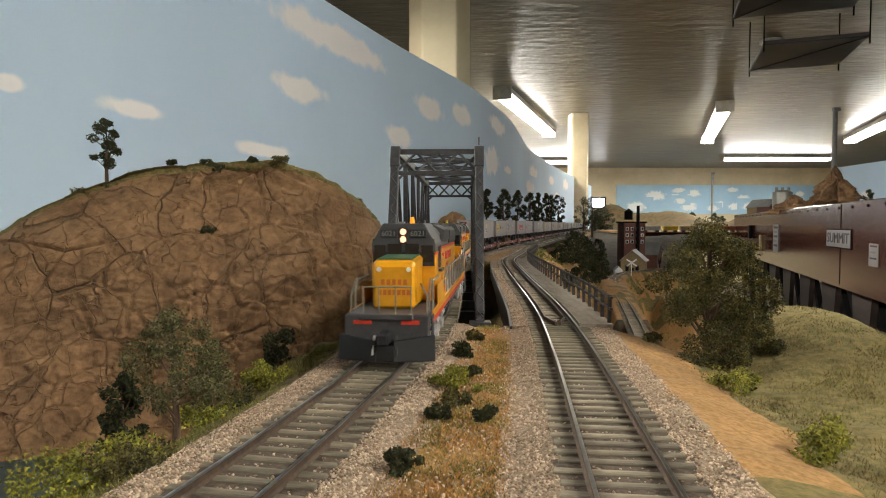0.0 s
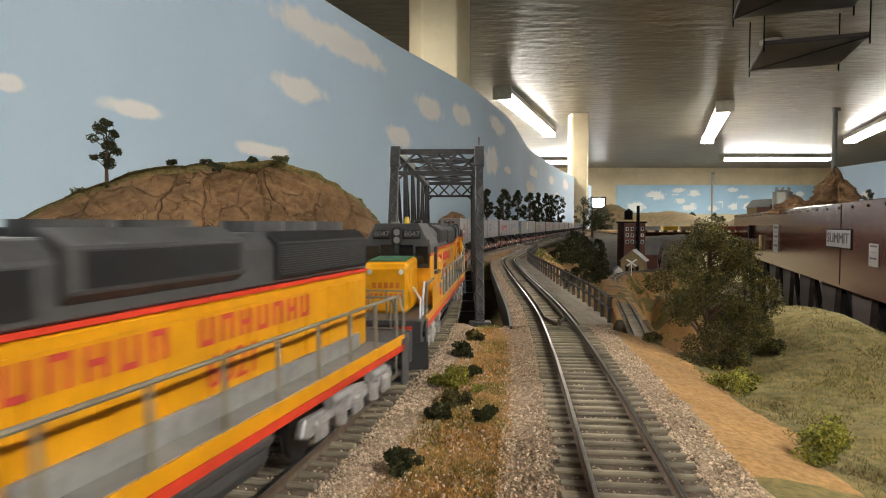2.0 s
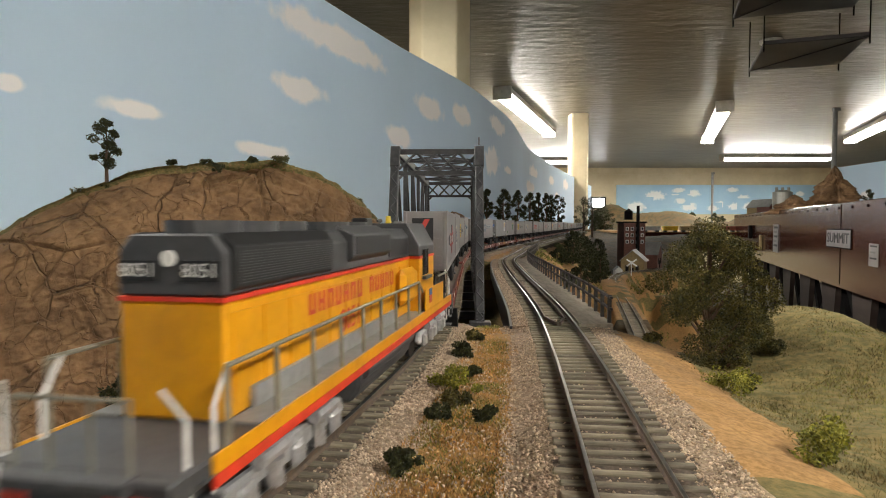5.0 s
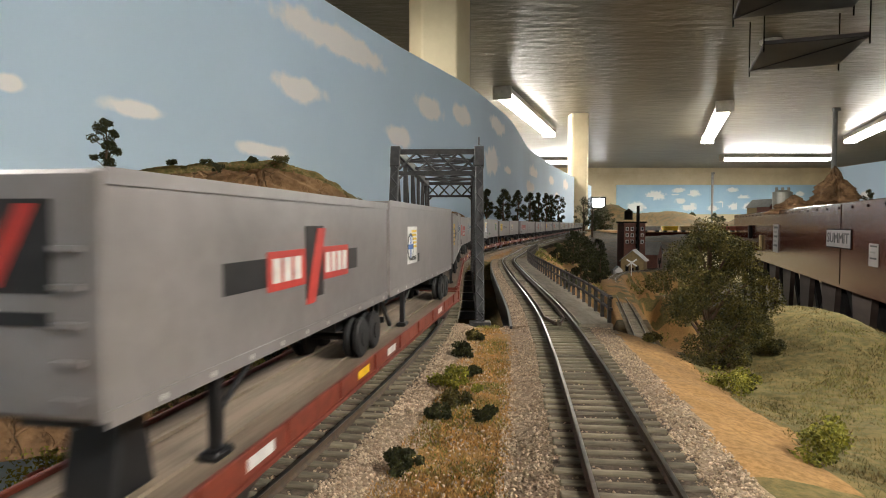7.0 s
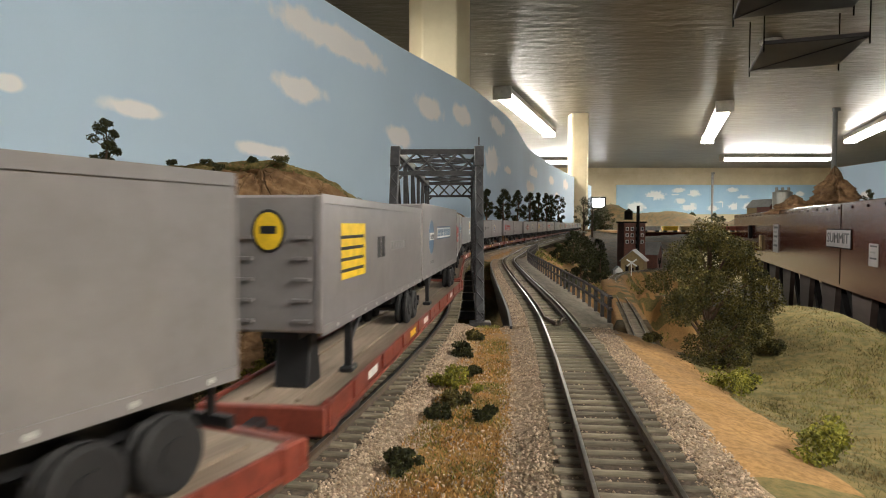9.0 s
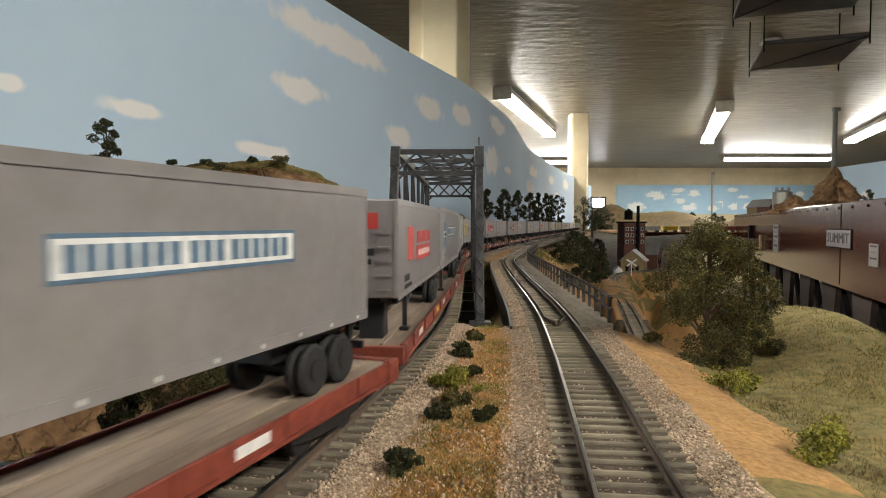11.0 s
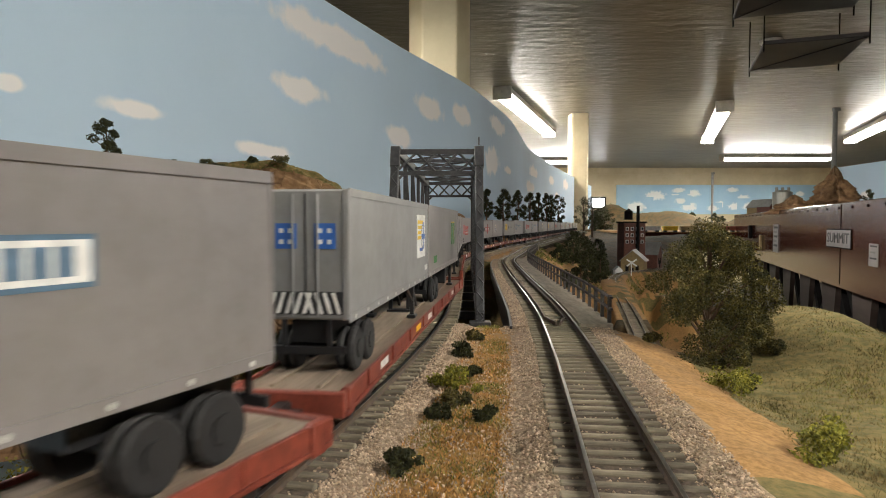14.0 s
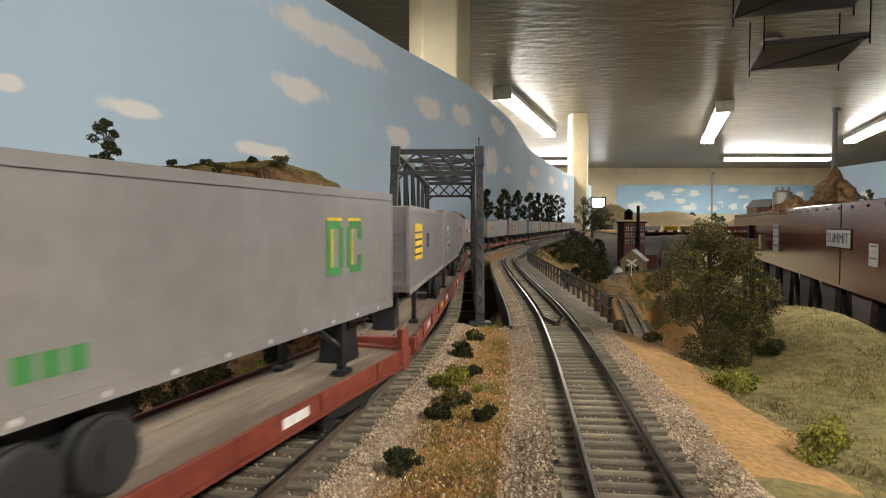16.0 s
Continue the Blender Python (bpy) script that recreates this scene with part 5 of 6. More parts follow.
def build_loco(number, cab_first):
    loco = tagged(new("diesel_locomotive"), "yellow and grey six-axle diesel locomotive with red sill stripe", "locomotive", "locomotives of the train")
    k = HO
    L = 9.55                     # half length of the frame
    part("frame", Shape(k, 0.9).box(-1.5, 1.5, -L, L, 1.28, 1.58), HGREY, loco, bevel=0.04)
    for s in (-1, 1):
        part("sill_stripe", Shape(k, 0.9).box(s * 1.5, s * 1.56, -L + 0.6, L - 0.6, 1.20, 1.36), RED, loco, "red sill stripe")
        part("side_sill", Shape(k, 0.9).box(s * 1.50, s * 1.545, -L + 0.6, L - 0.6, 1.365, 1.60), YELLOW, loco)
    part("fuel_tank", Shape(k, 0.9).prism([(-1.35, 0.75), (-1.1, 0.42), (1.1, 0.42), (1.35, 0.75), (1.35, 1.25), (-1.35, 1.25)], "y", -2.6, 2.4), HGREY, loco, bevel=0.08)
    for s in (-1, 1):
        part("air_tank", Shape(k, 0.9).rod((s * 1.33, -2.4, 1.12), (s * 1.33, 2.3, 1.12), 0.2, 12), HGREY, loco, smooth=False)
    for ty in (-6.1, 6.1):
        t = part("truck", Shape(k, 0.9).box(-0.9, 0.9, ty - 2.2, ty + 2.2, 0.55, 1.15), BLACK, loco)
        for s in (-1, 1):
            fr = Shape(k, 0.9)
            fr.prism([(ty - 2.45, 0.62), (ty - 2.3, 0.92), (ty - 0.9, 0.86), (ty, 0.98), (ty + 0.9, 0.86), (ty + 2.3, 0.92), (ty + 2.45, 0.62), (ty + 2.1, 0.50), (ty + 1.2, 0.62),
                      (ty, 0.50), (ty - 1.2, 0.62), (ty - 2.1, 0.50)], "x", s * 1.16, s * 1.34)
            part("side_frame", fr, SILVER, t, "silver truck side frame", bevel=0.04)
            for ay in (-1.75, 0, 1.75):
                j = Shape(k, 0.9).box(s * 1.30, s * 1.47, ty + ay - 0.24, ty + ay + 0.24, 0.40, 0.80)
                part("journal_box", j, SILVER, t, bevel=0.06)
            for ay in (-0.9, 0.9):
                part("spring", Shape(k, 0.9).rod((s * 1.38, ty + ay, 0.45), (s * 1.38, ty + ay, 0.85), 0.17, 8), SILVER, t)
            part("brake_cylinder", Shape(k, 0.9).rod((s * 1.42, ty - 1.5, 1.02), (s * 1.42, ty - 0.6, 1.02), 0.14, 8), SILVER, t)
            part("brake_cylinder", Shape(k, 0.9).rod((s * 1.42, ty + 0.6, 1.02), (s * 1.42, ty + 1.5, 1.02), 0.14, 8), SILVER, t)
        for ay in (-1.75, 0, 1.75):
            wheelset(loco, ty + ay, 0.5, BLACK)
    # long hood runs from the cab back to the radiator end (towards -y)
    hood = part("long_hood", Shape(k, 0.9).box(-0.93, 0.93, -7.7, 3.85, 1.58, 3.32), YELLOW, loco, bevel=0.05)
    part("hood_stripe", Shape(k, 0.9).box(-0.945, 0.945, -7.715, 3.84, 3.32, 3.39), RED, hood)
    part("hood_top", Shape(k, 0.9).prism([(-0.93, 3.40), (0.93, 3.40), (0.93, 4.05), (0.70, 4.30), (-0.70, 4.30), (-0.93, 4.05)], "y", -7.7, 3.85), HGREY, loco, "dark grey hood roof", bevel=0.03)
    for s in (-1, 1):
        part("radiator", Shape(k, 0.9).prism([(s * 0.90, 3.44), (s * 1.00, 3.50), (s * 1.02, 4.12), (s * 0.74, 4.33)], "y", -7.5, -3.4), BLACK, loco, "black radiator screen", bevel=0.02)
        sl = Shape(k, 0.9)
        for i in range(12):
            z = 3.56 + i * 0.043
            sl.box(s * 1.005, s * 1.03, -7.4, -3.5, z, z + 0.014)
        part("radiator_slats", sl, HGREY, loco)
        part("dynamic_brake", Shape(k, 0.9).prism([(s * 0.90, 3.55), (s * 1.10, 3.70), (s * 1.10, 4.20), (s * 0.60, 4.42)], "y", -2.3, 1.0), HGREY, loco, bevel=0.03)
        part("intake_grille", Shape(k, 0.9).box(s * 0.935, s * 0.955, 1.3, 3.5, 3.5, 4.0), BLACK, loco)
        part("brake_grille", Shape(k, 0.9).box(s * 1.10, s * 1.115, -2.1, 0.8, 3.75, 4.15), BLACK, loco)
        part("blower_duct", Shape(k, 0.9).box(s * 0.93, s * 1.32, 1.9, 3.7, 2.0, 3.1), YELLOW, loco, bevel=0.22)
        for i in range(11):
            y = -7.5 + i * 1.0
            part("hood_door", Shape(k, 0.9).box(s * 0.93, s * 0.955, y + 0.03, y + 0.95, 1.75, 3.15), YELLOW, loco)
        part("walkway", Shape(k, 0.9).box(min(s * 0.96, s * 1.5), max(s * 0.96, s * 1.5), -7.7, 3.8, 1.585, 1.615), LGREY, loco, "grey walkway")
        part("battery_box", Shape(k, 0.9).box(min(s * 0.95, s * 1.05), max(s * 0.95, s * 1.05), -7.0, 1.7, 1.62, 1.95), LGREY, loco)
    for y in (-6.8, -5.45, -4.1, -1.4, 0.1):
        part("fan", Shape(k, 0.9).rod((0, y, 4.28), (0, y, 4.50), 0.62, 18), HGREY, loco)
    part("exhaust_stack", Shape(k, 0.9).box(-0.25, 0.25, 1.2, 1.8, 4.28, 4.62), BLACK, loco, bevel=0.04)
    # cab
    prof = [(-1.50, 1.58), (1.50, 1.58), (1.50, 3.70), (0.92, 4.42), (-0.92, 4.42), (-1.50, 3.70)]
    cab = part("cab", Shape(k, 0.9).prism([(-1.32, 1.58), (1.32, 1.58), (1.32, 3.32), (-1.32, 3.32)], "y", 3.85, 6.25), YELLOW, loco, bevel=0.03)
    part("cab_stripe", Shape(k, 0.9).box(-1.335, 1.335, 3.84, 6.262, 3.32, 3.40), RED, cab)
    part("cab_roof", Shape(k, 0.9).prism([(-1.32, 3.40), (1.32, 3.40), (1.32, 3.74), (0.86, 4.47), (-0.86, 4.47), (-1.32, 3.74)], "y", 3.80, 6.30), HGREY, cab, "dark grey cab roof", bevel=0.03)
    for s in (-1, 1):
        part("side_window", Shape(k, 0.9).box(s * 1.32, s * 1.345, 4.30, 5.20, 2.75, 3.60), CLEARWIN, cab, "dark cab side window")
        part("window_frame", Shape(k, 0.9).box(s * 1.32, s * 1.355, 4.73, 4.78, 2.75, 3.60), HGREY, cab)
        part("arm_rest", Shape(k, 0.9).box(s * 1.33, s * 1.48, 4.20, 5.30, 2.62, 2.72), HGREY, cab)
        part("front_window", Shape(k, 0.9).box(s * 0.98 - 0.24, s * 0.98 + 0.24, 6.27, 6.315, 3.05, 3.66), CLEARWIN, cab)
        part("windshield", Shape(k, 0.9).box(s * 0.36 - 0.28, s * 0.36 + 0.28, 6.28, 6.325, 3.32, 3.72), CLEARWIN, cab)
        part("number_board", Shape(k, 0.9).box(s * 0.60 - 0.36, s * 0.60 + 0.36, 6.24, 6.36, 3.93, 4.25), BLACK, cab, bevel=0.03)
    part("front_mask", Shape(k, 0.9).box(-1.28, 1.28, 6.24, 6.29, 2.9, 3.9), BLACK, cab, "black windshield surround")
    # nose
    nose = part("nose", Shape(k, 0.9).prism([(6.25, 1.58), (8.42, 1.58), (8.42, 3.10), (8.22, 3.24), (6.25, 3.31)], "x", -0.80, 0.80), YELLOW, loco, bevel=0.10)
    part("antiglare_panel", Shape(k, 0.9).prism([(6.27, 3.312), (8.20, 3.245), (8.20, 3.262), (6.27, 3.330)], "x", -0.68, 0.68), GREENP, nose, "green anti-glare panel")
    for s in (-1, 1):
        part("class_light", Shape(k, 0.9).rod((s * 0.56, 8.41, 2.92), (s * 0.56, 8.46, 2.92), 0.085, 10), WHITE, nose)
        part("nose_door", Shape(k, 0.9).box(s * 0.80, s * 0.82, 6.7, 7.9, 1.75, 2.95), YELLOW, nose)
    glow = LAMPON if cab_first and number == "6021" else LGREY
    part("headlight_housing", Shape(k, 0.9).box(-0.20, 0.20, 6.24, 6.36, 3.72, 4.32), BLACK, cab, bevel=0.04)
    for z in (3.88, 4.16):
        part("headlight", Shape(k, 0.9).rod((0, 6.35, z), (0, 6.40, z), 0.12, 12), glow, cab, "lit twin headlight" if glow is LAMPON else "")
    part("beacon", Shape(k, 0.9).rod((-0.15, 4.9, 4.46), (-0.15, 4.9, 4.72), 0.12, 10, 0.08), BEACON if number == "6021" else BEACOFF, cab, "amber roof beacon")
    part("horn", Shape(k, 0.9).rod((-0.3, 4.0, 4.55), (-0.3, 4.4, 4.55), 0.04, 6, 0.08), HGREY, cab)
    part("antenna_box", Shape(k, 0.9).box(0.3, 0.6, 4.1, 4.4, 4.46, 4.54), LGREY, cab)
    # ends
    for s, yy in ((1, L), (-1, -L)):
        end = part("pilot", Shape(k, 0.9).box(-1.5, 1.5, min(yy, yy + s * 0.22), max(yy, yy + s * 0.22), 0.72, 1.58), HGREY, loco, bevel=0.04)
        if s == 1 or not cab_first:
            plow = Shape(k)
            for w in (-1, 1):
                foot, brow = 0.14, 1.06
                a = [(w * 0.28, yy + s * 0.62), (w * 1.56, yy + s * 0.30), (w * 1.56, yy + s * 0.20), (w * 0.28, yy + s * 0.46)]
                b = [(px_ * (0.985), py_ - s * 0.10) for px_, py_ in a]
                plow.add([(u, v, foot) for u, v in a] + [(u, v, brow - (0.10 if abs(u) > 1 else 0.26)) for u, v in b],
                         [(3, 2, 1, 0), (4, 5, 6, 7), (0, 1, 5, 4), (1, 2, 6, 5), (2, 3, 7, 6), (3, 0, 4, 7)])
            plow.box(-0.30, 0.30, min(yy + s * 0.40, yy + s * 0.52), max(yy + s * 0.40, yy + s * 0.52), 0.14, 0.66)
            part("snow_plow", plow, BLACK, end, "black snow plow with two angled blades", bevel=0.03)
        part("coupler", Shape(k, 0.9).box(-0.2, 0.2, min(yy, yy + s * 0.95), max(yy, yy + s * 0.95), 0.72, 1.08), BLACK, end, bevel=0.05)
        part("anticlimber", Shape(k, 0.9).box(-0.95, 0.95, min(yy, yy + s * 0.34), max(yy, yy + s * 0.34), 1.42, 1.60), HGREY, end, bevel=0.03)
        for x in (-0.85, 0.85):
            part("ditch_panel", Shape(k, 0.9).box(x - 0.32, x + 0.32, min(yy + s * 0.2, yy + s * 0.26), max(yy + s * 0.2, yy + s * 0.26), 1.28, 1.40), RED, end)
            part("hose", Shape(k, 0.9).rod((x * 0.45, yy + s * 0.4, 0.95), (x * 0.5, yy + s * 0.55, 0.35), 0.05, 6), WHITE if x > 0 else BLACK, end)
        for x in (-1.38, 1.38):
            st = Shape(k, 0.9)
            for i in range(4):
                st.box(x - 0.16, x + 0.16, yy - s * 0.55 - 0.25, yy - s * 0.55 + 0.25, 0.35 + i * 0.33, 0.40 + i * 0.33)
            st.box(x - 0.18, x - 0.14, yy - s * 0.55 - 0.27, yy - s * 0.55 + 0.27, 0.32, 1.5)
            part("steps", st, HGREY, end)
            g = Shape(k, 0.9)
            g.rod((x, yy - s * 0.25, 0.6), (x, yy - s * 0.25, 2.15), 0.035).rod((x, yy - s * 0.25, 2.15), (x * 0.85, yy - s * 0.05, 2.55), 0.035)
            g.rod((x, yy - s * 0.85, 0.6), (x, yy - s * 0.85, 2.15), 0.035).rod((x, yy - s * 0.85, 2.15), (x, yy - s * 1.2, 2.62), 0.035)
            part("grab_iron", g, WHITE if number != "6021" else HANDRAIL, end)
        e = Shape(k, 0.9)
        e.rod((-0.85, yy + s * 0.1, 2.45), (0.85, yy + s * 0.1, 2.45), 0.028)
        for x in (-0.85, -0.3, 0.3, 0.85):
            e.rod((x, yy + s * 0.1, 1.58), (x, yy + s * 0.1, 2.45), 0.026)
        part("end_rail", e, HANDRAIL, loco)
    for s in (-1, 1):
        h = Shape(k, 0.9)
        h.rod((s * 1.46, -8.5, 2.62), (s * 1.46, 3.2, 2.62), 0.038).rod((s * 1.46, 3.2, 2.62), (s * 1.46, 3.75, 2.25), 0.038)
        part("handrail", h, HANDRAIL, loco)
        for i in range(9):
            y = -8.5 + i * 1.46
            part("stanchion", Shape(k, 0.9).rod((s * 1.48, y, 1.5), (s * 1.46, y, 2.62), 0.045), HANDRAIL, loco)
        f = Shape(k, 0.9)
        f.rod((s * 1.46, 6.35, 2.55), (s * 1.46, 8.4, 2.55), 0.04).rod((s * 1.46, 8.4, 2.55), (s * 1.46, 8.4, 1.55), 0.04)
        part("front_handrail", f, HANDRAIL, loco)
        part("step_panel", Shape(k, 0.9).box(s * 1.50, s * 1.53, 3.9, 7.2, 1.58, 2.30), YELLOW, loco, bevel=0.0)
        # heraldry kept as plain shapes
        for i, w in enumerate((1, 1, 1, 1, 1, 0, 1, 1, 1, 1, 1, 1, 1)):
            if w:
                y = 1.7 - i * 0.50
                letter = Shape(k, 0.9)
                letter.box(s * 0.957, s * 0.972, y - 0.34, y - 0.25, 2.70, 3.10).box(s * 0.957, s * 0.972, y - 0.10, y - 0.01, 2.70, 3.10)
                z = (2.70, 3.02, 2.86)[i % 3]
                letter.box(s * 0.957, s * 0.972, y - 0.25, y - 0.10, z, z + 0.08)
                part("name_block", letter, INKRED, loco, "red lettering drawn as plain blocks")
        m = pose(s * 0.869 * k, -2.15 * k, 2.28 * k, 90, 0, 90 if s > 0 else -90)
        writing("road_number", number, INKRED, loco, m, 0.72 * k, 0.00006)
        part("shield", Shape(k, 0.9).box(s * 1.533, s * 1.542, 4.5, 4.95, 1.80, 2.06), INKRED, loco)
        part("shield_field", Shape(k, 0.9).box(s * 1.533, s * 1.542, 4.5, 4.95, 2.06, 2.28), BLUE, loco)
        m = pose(s * 0.54 * k, 6.362 * k, 4.09 * k, 90, 0, 180)
        writing("board_number", number, LGREY, cab, m, 0.28 * k, 0.00005)
    for i in range(5):
        part("name_block", Shape(k, 0.9).box(-0.50 + i * 0.21, -0.36 + i * 0.21, 8.42, 8.428, 2.40, 2.58), NOSERED, nose)
    for i in range(7):
        part("name_block", Shape(k, 0.9).box(-0.62 + i * 0.18, -0.49 + i * 0.18, 8.42, 8.428, 2.05, 2.23), NOSERED, nose)
    # rear end number boards of the long hood
    for s in (-1, 1):
        part("rear_board", Shape(k, 0.9).box(s * 0.55 - 0.33, s * 0.55 + 0.33, -7.75, -7.69, 3.62, 3.92), BLACK, loco)
        writing("board_number", number, WHITE, loco, pose(s * 0.495 * k, -7.755 * k, 3.77 * k, 90, 0, 0), 0.29 * k, 0.00005)
    part("rear_light", Shape(k, 0.9).rod((0, -7.77, 3.95), (0, -7.69, 3.95), 0.12, 10), WHITE, loco)
    return loco


def build_flat(hitches):
    flat = tagged(new("flatcar"), "mineral-red long piggyback flatcar with worn tan deck", "flatcar", "flatcars of the train")
    k = HO
    L = 12.80
    part("deck", Shape(k, 0.817).box(-1.36, 1.36, -L, L, 0.98, 1.06), DECK, flat, "worn tan deck")
    for s in (-1, 1):
        part("side_sill", Shape(k, 0.817).box(s * 1.36, s * 1.47, -L, L, 0.72, 1.14), FLATRED, flat, bevel=0.02)
        part("side_flange", Shape(k, 0.817).box(s * 1.36, s * 1.54, -L, L, 0.68, 0.75), FLATRED, flat)
        part("deck_rail", Shape(k, 0.817).box(s * 0.62 - 0.06, s * 0.62 + 0.06, -L + 0.5, L - 0.5, 1.06, 1.12), DECK, flat)
        for i in range(9):
            y = -11 + i * 2.7
            part("tie_down", Shape(k, 0.817).box(s * 1.47, s * 1.53, y, y + 0.35, 0.78, 1.17), FLATRED, flat, bevel=0.02)
            part("stencil", Shape(k, 0.817).box(s * 1.472, s * 1.478, y + 0.8, y + 1.7, 0.84, 1.03), WHITE if i % 3 == 1 else GOLD if i == 5 else FLATRED, flat)
    part("center_sill", Shape(k, 0.817).box(-0.35, 0.35, -L, L, 0.45, 0.98), BLACK, flat)
    for s in (-1, 1):
        part("end_sill", Shape(k, 0.817).box(-1.5, 1.5, s * L - 0.1, s * L + 0.1, 0.62, 1.14), FLATRED, flat, bevel=0.03)
        for x in (-1.425, 1.425):
            tall = 1.70 if s < 0 and hitches[0] < 5 else 1.18
            part("end_post", Shape(k, 0.817).box(x - 0.125, x + 0.125, s * (L - 0.35) - 0.2, s * (L - 0.35) + 0.2, 0.6, tall), FLATRED, flat, bevel=0.04)
        part("coupler", Shape(k, 0.817).box(-0.18, 0.18, min(s * L, s * (L + 0.75)), max(s * L, s * (L + 0.75)), 0.62, 0.95), BLACK, flat, bevel=0.04)
        ty = s * (L - 2.85)
        t = part("truck", Shape(k, 0.817).box(-0.8, 0.8, ty - 1.2, ty + 1.2, 0.42, 0.62), BLACK, flat)
        for x in (-1, 1):
            part("side_frame", Shape(k, 0.817).prism([(ty - 1.35, 0.36), (ty - 1.3, 0.60), (ty - 0.4, 0.72), (ty + 0.4, 0.72), (ty + 1.3, 0.60), (ty + 1.35, 0.36), (ty + 0.4, 0.22), (ty - 0.4, 0.22)], "x", x * 1.02, x * 1.18), BLACK, t, bevel=0.04)
        for ay in (-0.85, 0.85):
            wheelset(flat, ty + ay, 0.40, BLACK)
    for y in hitches:
        if abs(y) > 5:
            part("hitch", Shape(k, 0.817).prism([(y - 0.5, 1.06), (y + 0.35, 1.06), (y + 0.1, 2.32), (y - 0.25, 2.32)], "x", -0.45, 0.45), BLACK, flat, "black trailer hitch stand", bevel=0.04)
        else:
            stand = Shape(k, 0.817).box(-0.5, 0.5, y - 0.45, y + 0.25, 2.22, 2.32).box(-0.55, 0.55, y - 0.1, y + 0.3, 1.06, 1.16)
            for x in (-0.42, 0.42):
                stand.beam((x, y + 0.1, 1.12), (x, y - 0.15, 2.25), 0.16, 0.16).beam((x, y - 1.7, 1.10), (x, y - 0.3, 2.22), 0.13, 0.13)
            part("hitch", stand, BLACK, flat, "black trailer hitch of open struts")
    return flat


def build_trailer(skin, style, L):
    t = tagged(new("semi_trailer"), TRAILER_TEXT[style], "trailer", "trailers on the train")
    k = HO
    zb = 1.30
    zt = zb + TRAILER_HEIGHT[style]
    body = part("body", Shape(k, 0.792).box(-1.20, 1.20, -L, L, zb, zt), skin, t, bevel=0.05)
    for s in (-1, 1):
        part("bottom_rail", Shape(k, 0.792).box(s * 1.20, s * 1.23, -L, L, zb - 0.06, zb + 0.13), skin, t)
        part("top_rail", Shape(k, 0.792).box(s * 1.20, s * 1.23, -L, L, zt - 0.16, zt + 0.02), skin, t)
        for y in (-L, L):
            part("corner_post", Shape(k, 0.792).box(s * 1.13 - 0.10, s * 1.13 + 0.10, y - 0.03 if y > 0 else y - 0.04, y + 0.04 if y > 0 else y + 0.03, zb, zt), skin, t, bevel=0.03)
        for i in range(10):
            y = -L + 0.5 + i * (L - 0.5) / 4.7
            part("lamp", Shape(k, 0.792).rod((s * 1.225, y, zb + 0.03), (s * 1.245, y, zb + 0.03), 0.045, 6), WHITE, t)
    # bogie at the rear, landing legs at the nose
    back = -L + (2.4 if style == "green" else 1.6)
    part("bogie_frame", Shape(k, 0.792).box(-0.55, 0.55, back - 1.3, back + 1.4, 0.75, 1.24), BLACK, t)
    for ay in (-0.57, 0.57):
        for s in (-1, 1):
            for x in (0.72, 1.02):
                w = part("tyre", Shape(k, 0.792).rod((s * (x - 0.12), back + ay, 0.51), (s * (x + 0.12), back + ay, 0.51), 0.51, 18), TYRE, t, bevel=0.06)
            part("hub", Shape(k, 0.792).rod((s * 1.12, back + ay, 0.51), (s * 1.18, back + ay, 0.51), 0.22, 10), TYRE, t)
        part("axle", Shape(k, 0.792).rod((-0.9, back + ay, 0.51), (0.9, back + ay, 0.51), 0.09, 8), BLACK, t)
    for s in (-1, 1):
        leg = Shape(k, 0.792)
        leg.box(s * 0.95 - 0.09, s * 0.95 + 0.09, L - 2.6, L - 2.4, 0.12, 1.28)
        leg.rod((s * 0.95, L - 2.5, 0.6), (s * 0.95, L - 3.7, 1.25), 0.06)
        part("landing_leg", leg, BLACK, t)
        part("leg_shoe", Shape(k, 0.792).box(s * 0.95 - 0.2, s * 0.95 + 0.2, L - 2.75, L - 2.25, 0.0, 0.14), BLACK, t, bevel=0.04)
    part("underframe", Shape(k, 0.792).box(-0.5, 0.5, -L + 0.3, L - 0.3, 1.12, 1.30), BLACK, t)
    part("bumper", Shape(k, 0.792).box(-1.1, 1.1, -L - 0.02, -L + 0.10, 0.55, 0.72), BLACK, t)
    part("bumper_bar", Shape(k, 0.792).box(-0.7, -0.58, -L, -L + 0.1, 0.7, 1.3).box(0.58, 0.7, -L, -L + 0.1, 0.7, 1.3), BLACK, t)
    # nose fittings
    for s in (-1, 1):
        for z in (1.7, 2.1, 2.5, 2.9, 3.3):
            part("rung", Shape(k, 0.792).box(s * 0.72 - 0.22, s * 0.72 + 0.22, L + 0.02, L + 0.09, zb + z - 1.5, zb + z - 1.44), skin, t)
    # rear doors
    part("door_seam", Shape(k, 0.792).box(-0.015, 0.015, -L - 0.03, -L - 0.01, zb + 0.1, zt - 0.1), BLACK, t)
    for s in (-1, 1):
        part("lock_rod", Shape(k, 0.792).rod((s * 0.35, -L - 0.05, zb + 0.1), (s * 0.35, -L - 0.05, zt - 0.12), 0.03), skin, t)
    decorate(t, style, k, L, zb, zt)
    return t


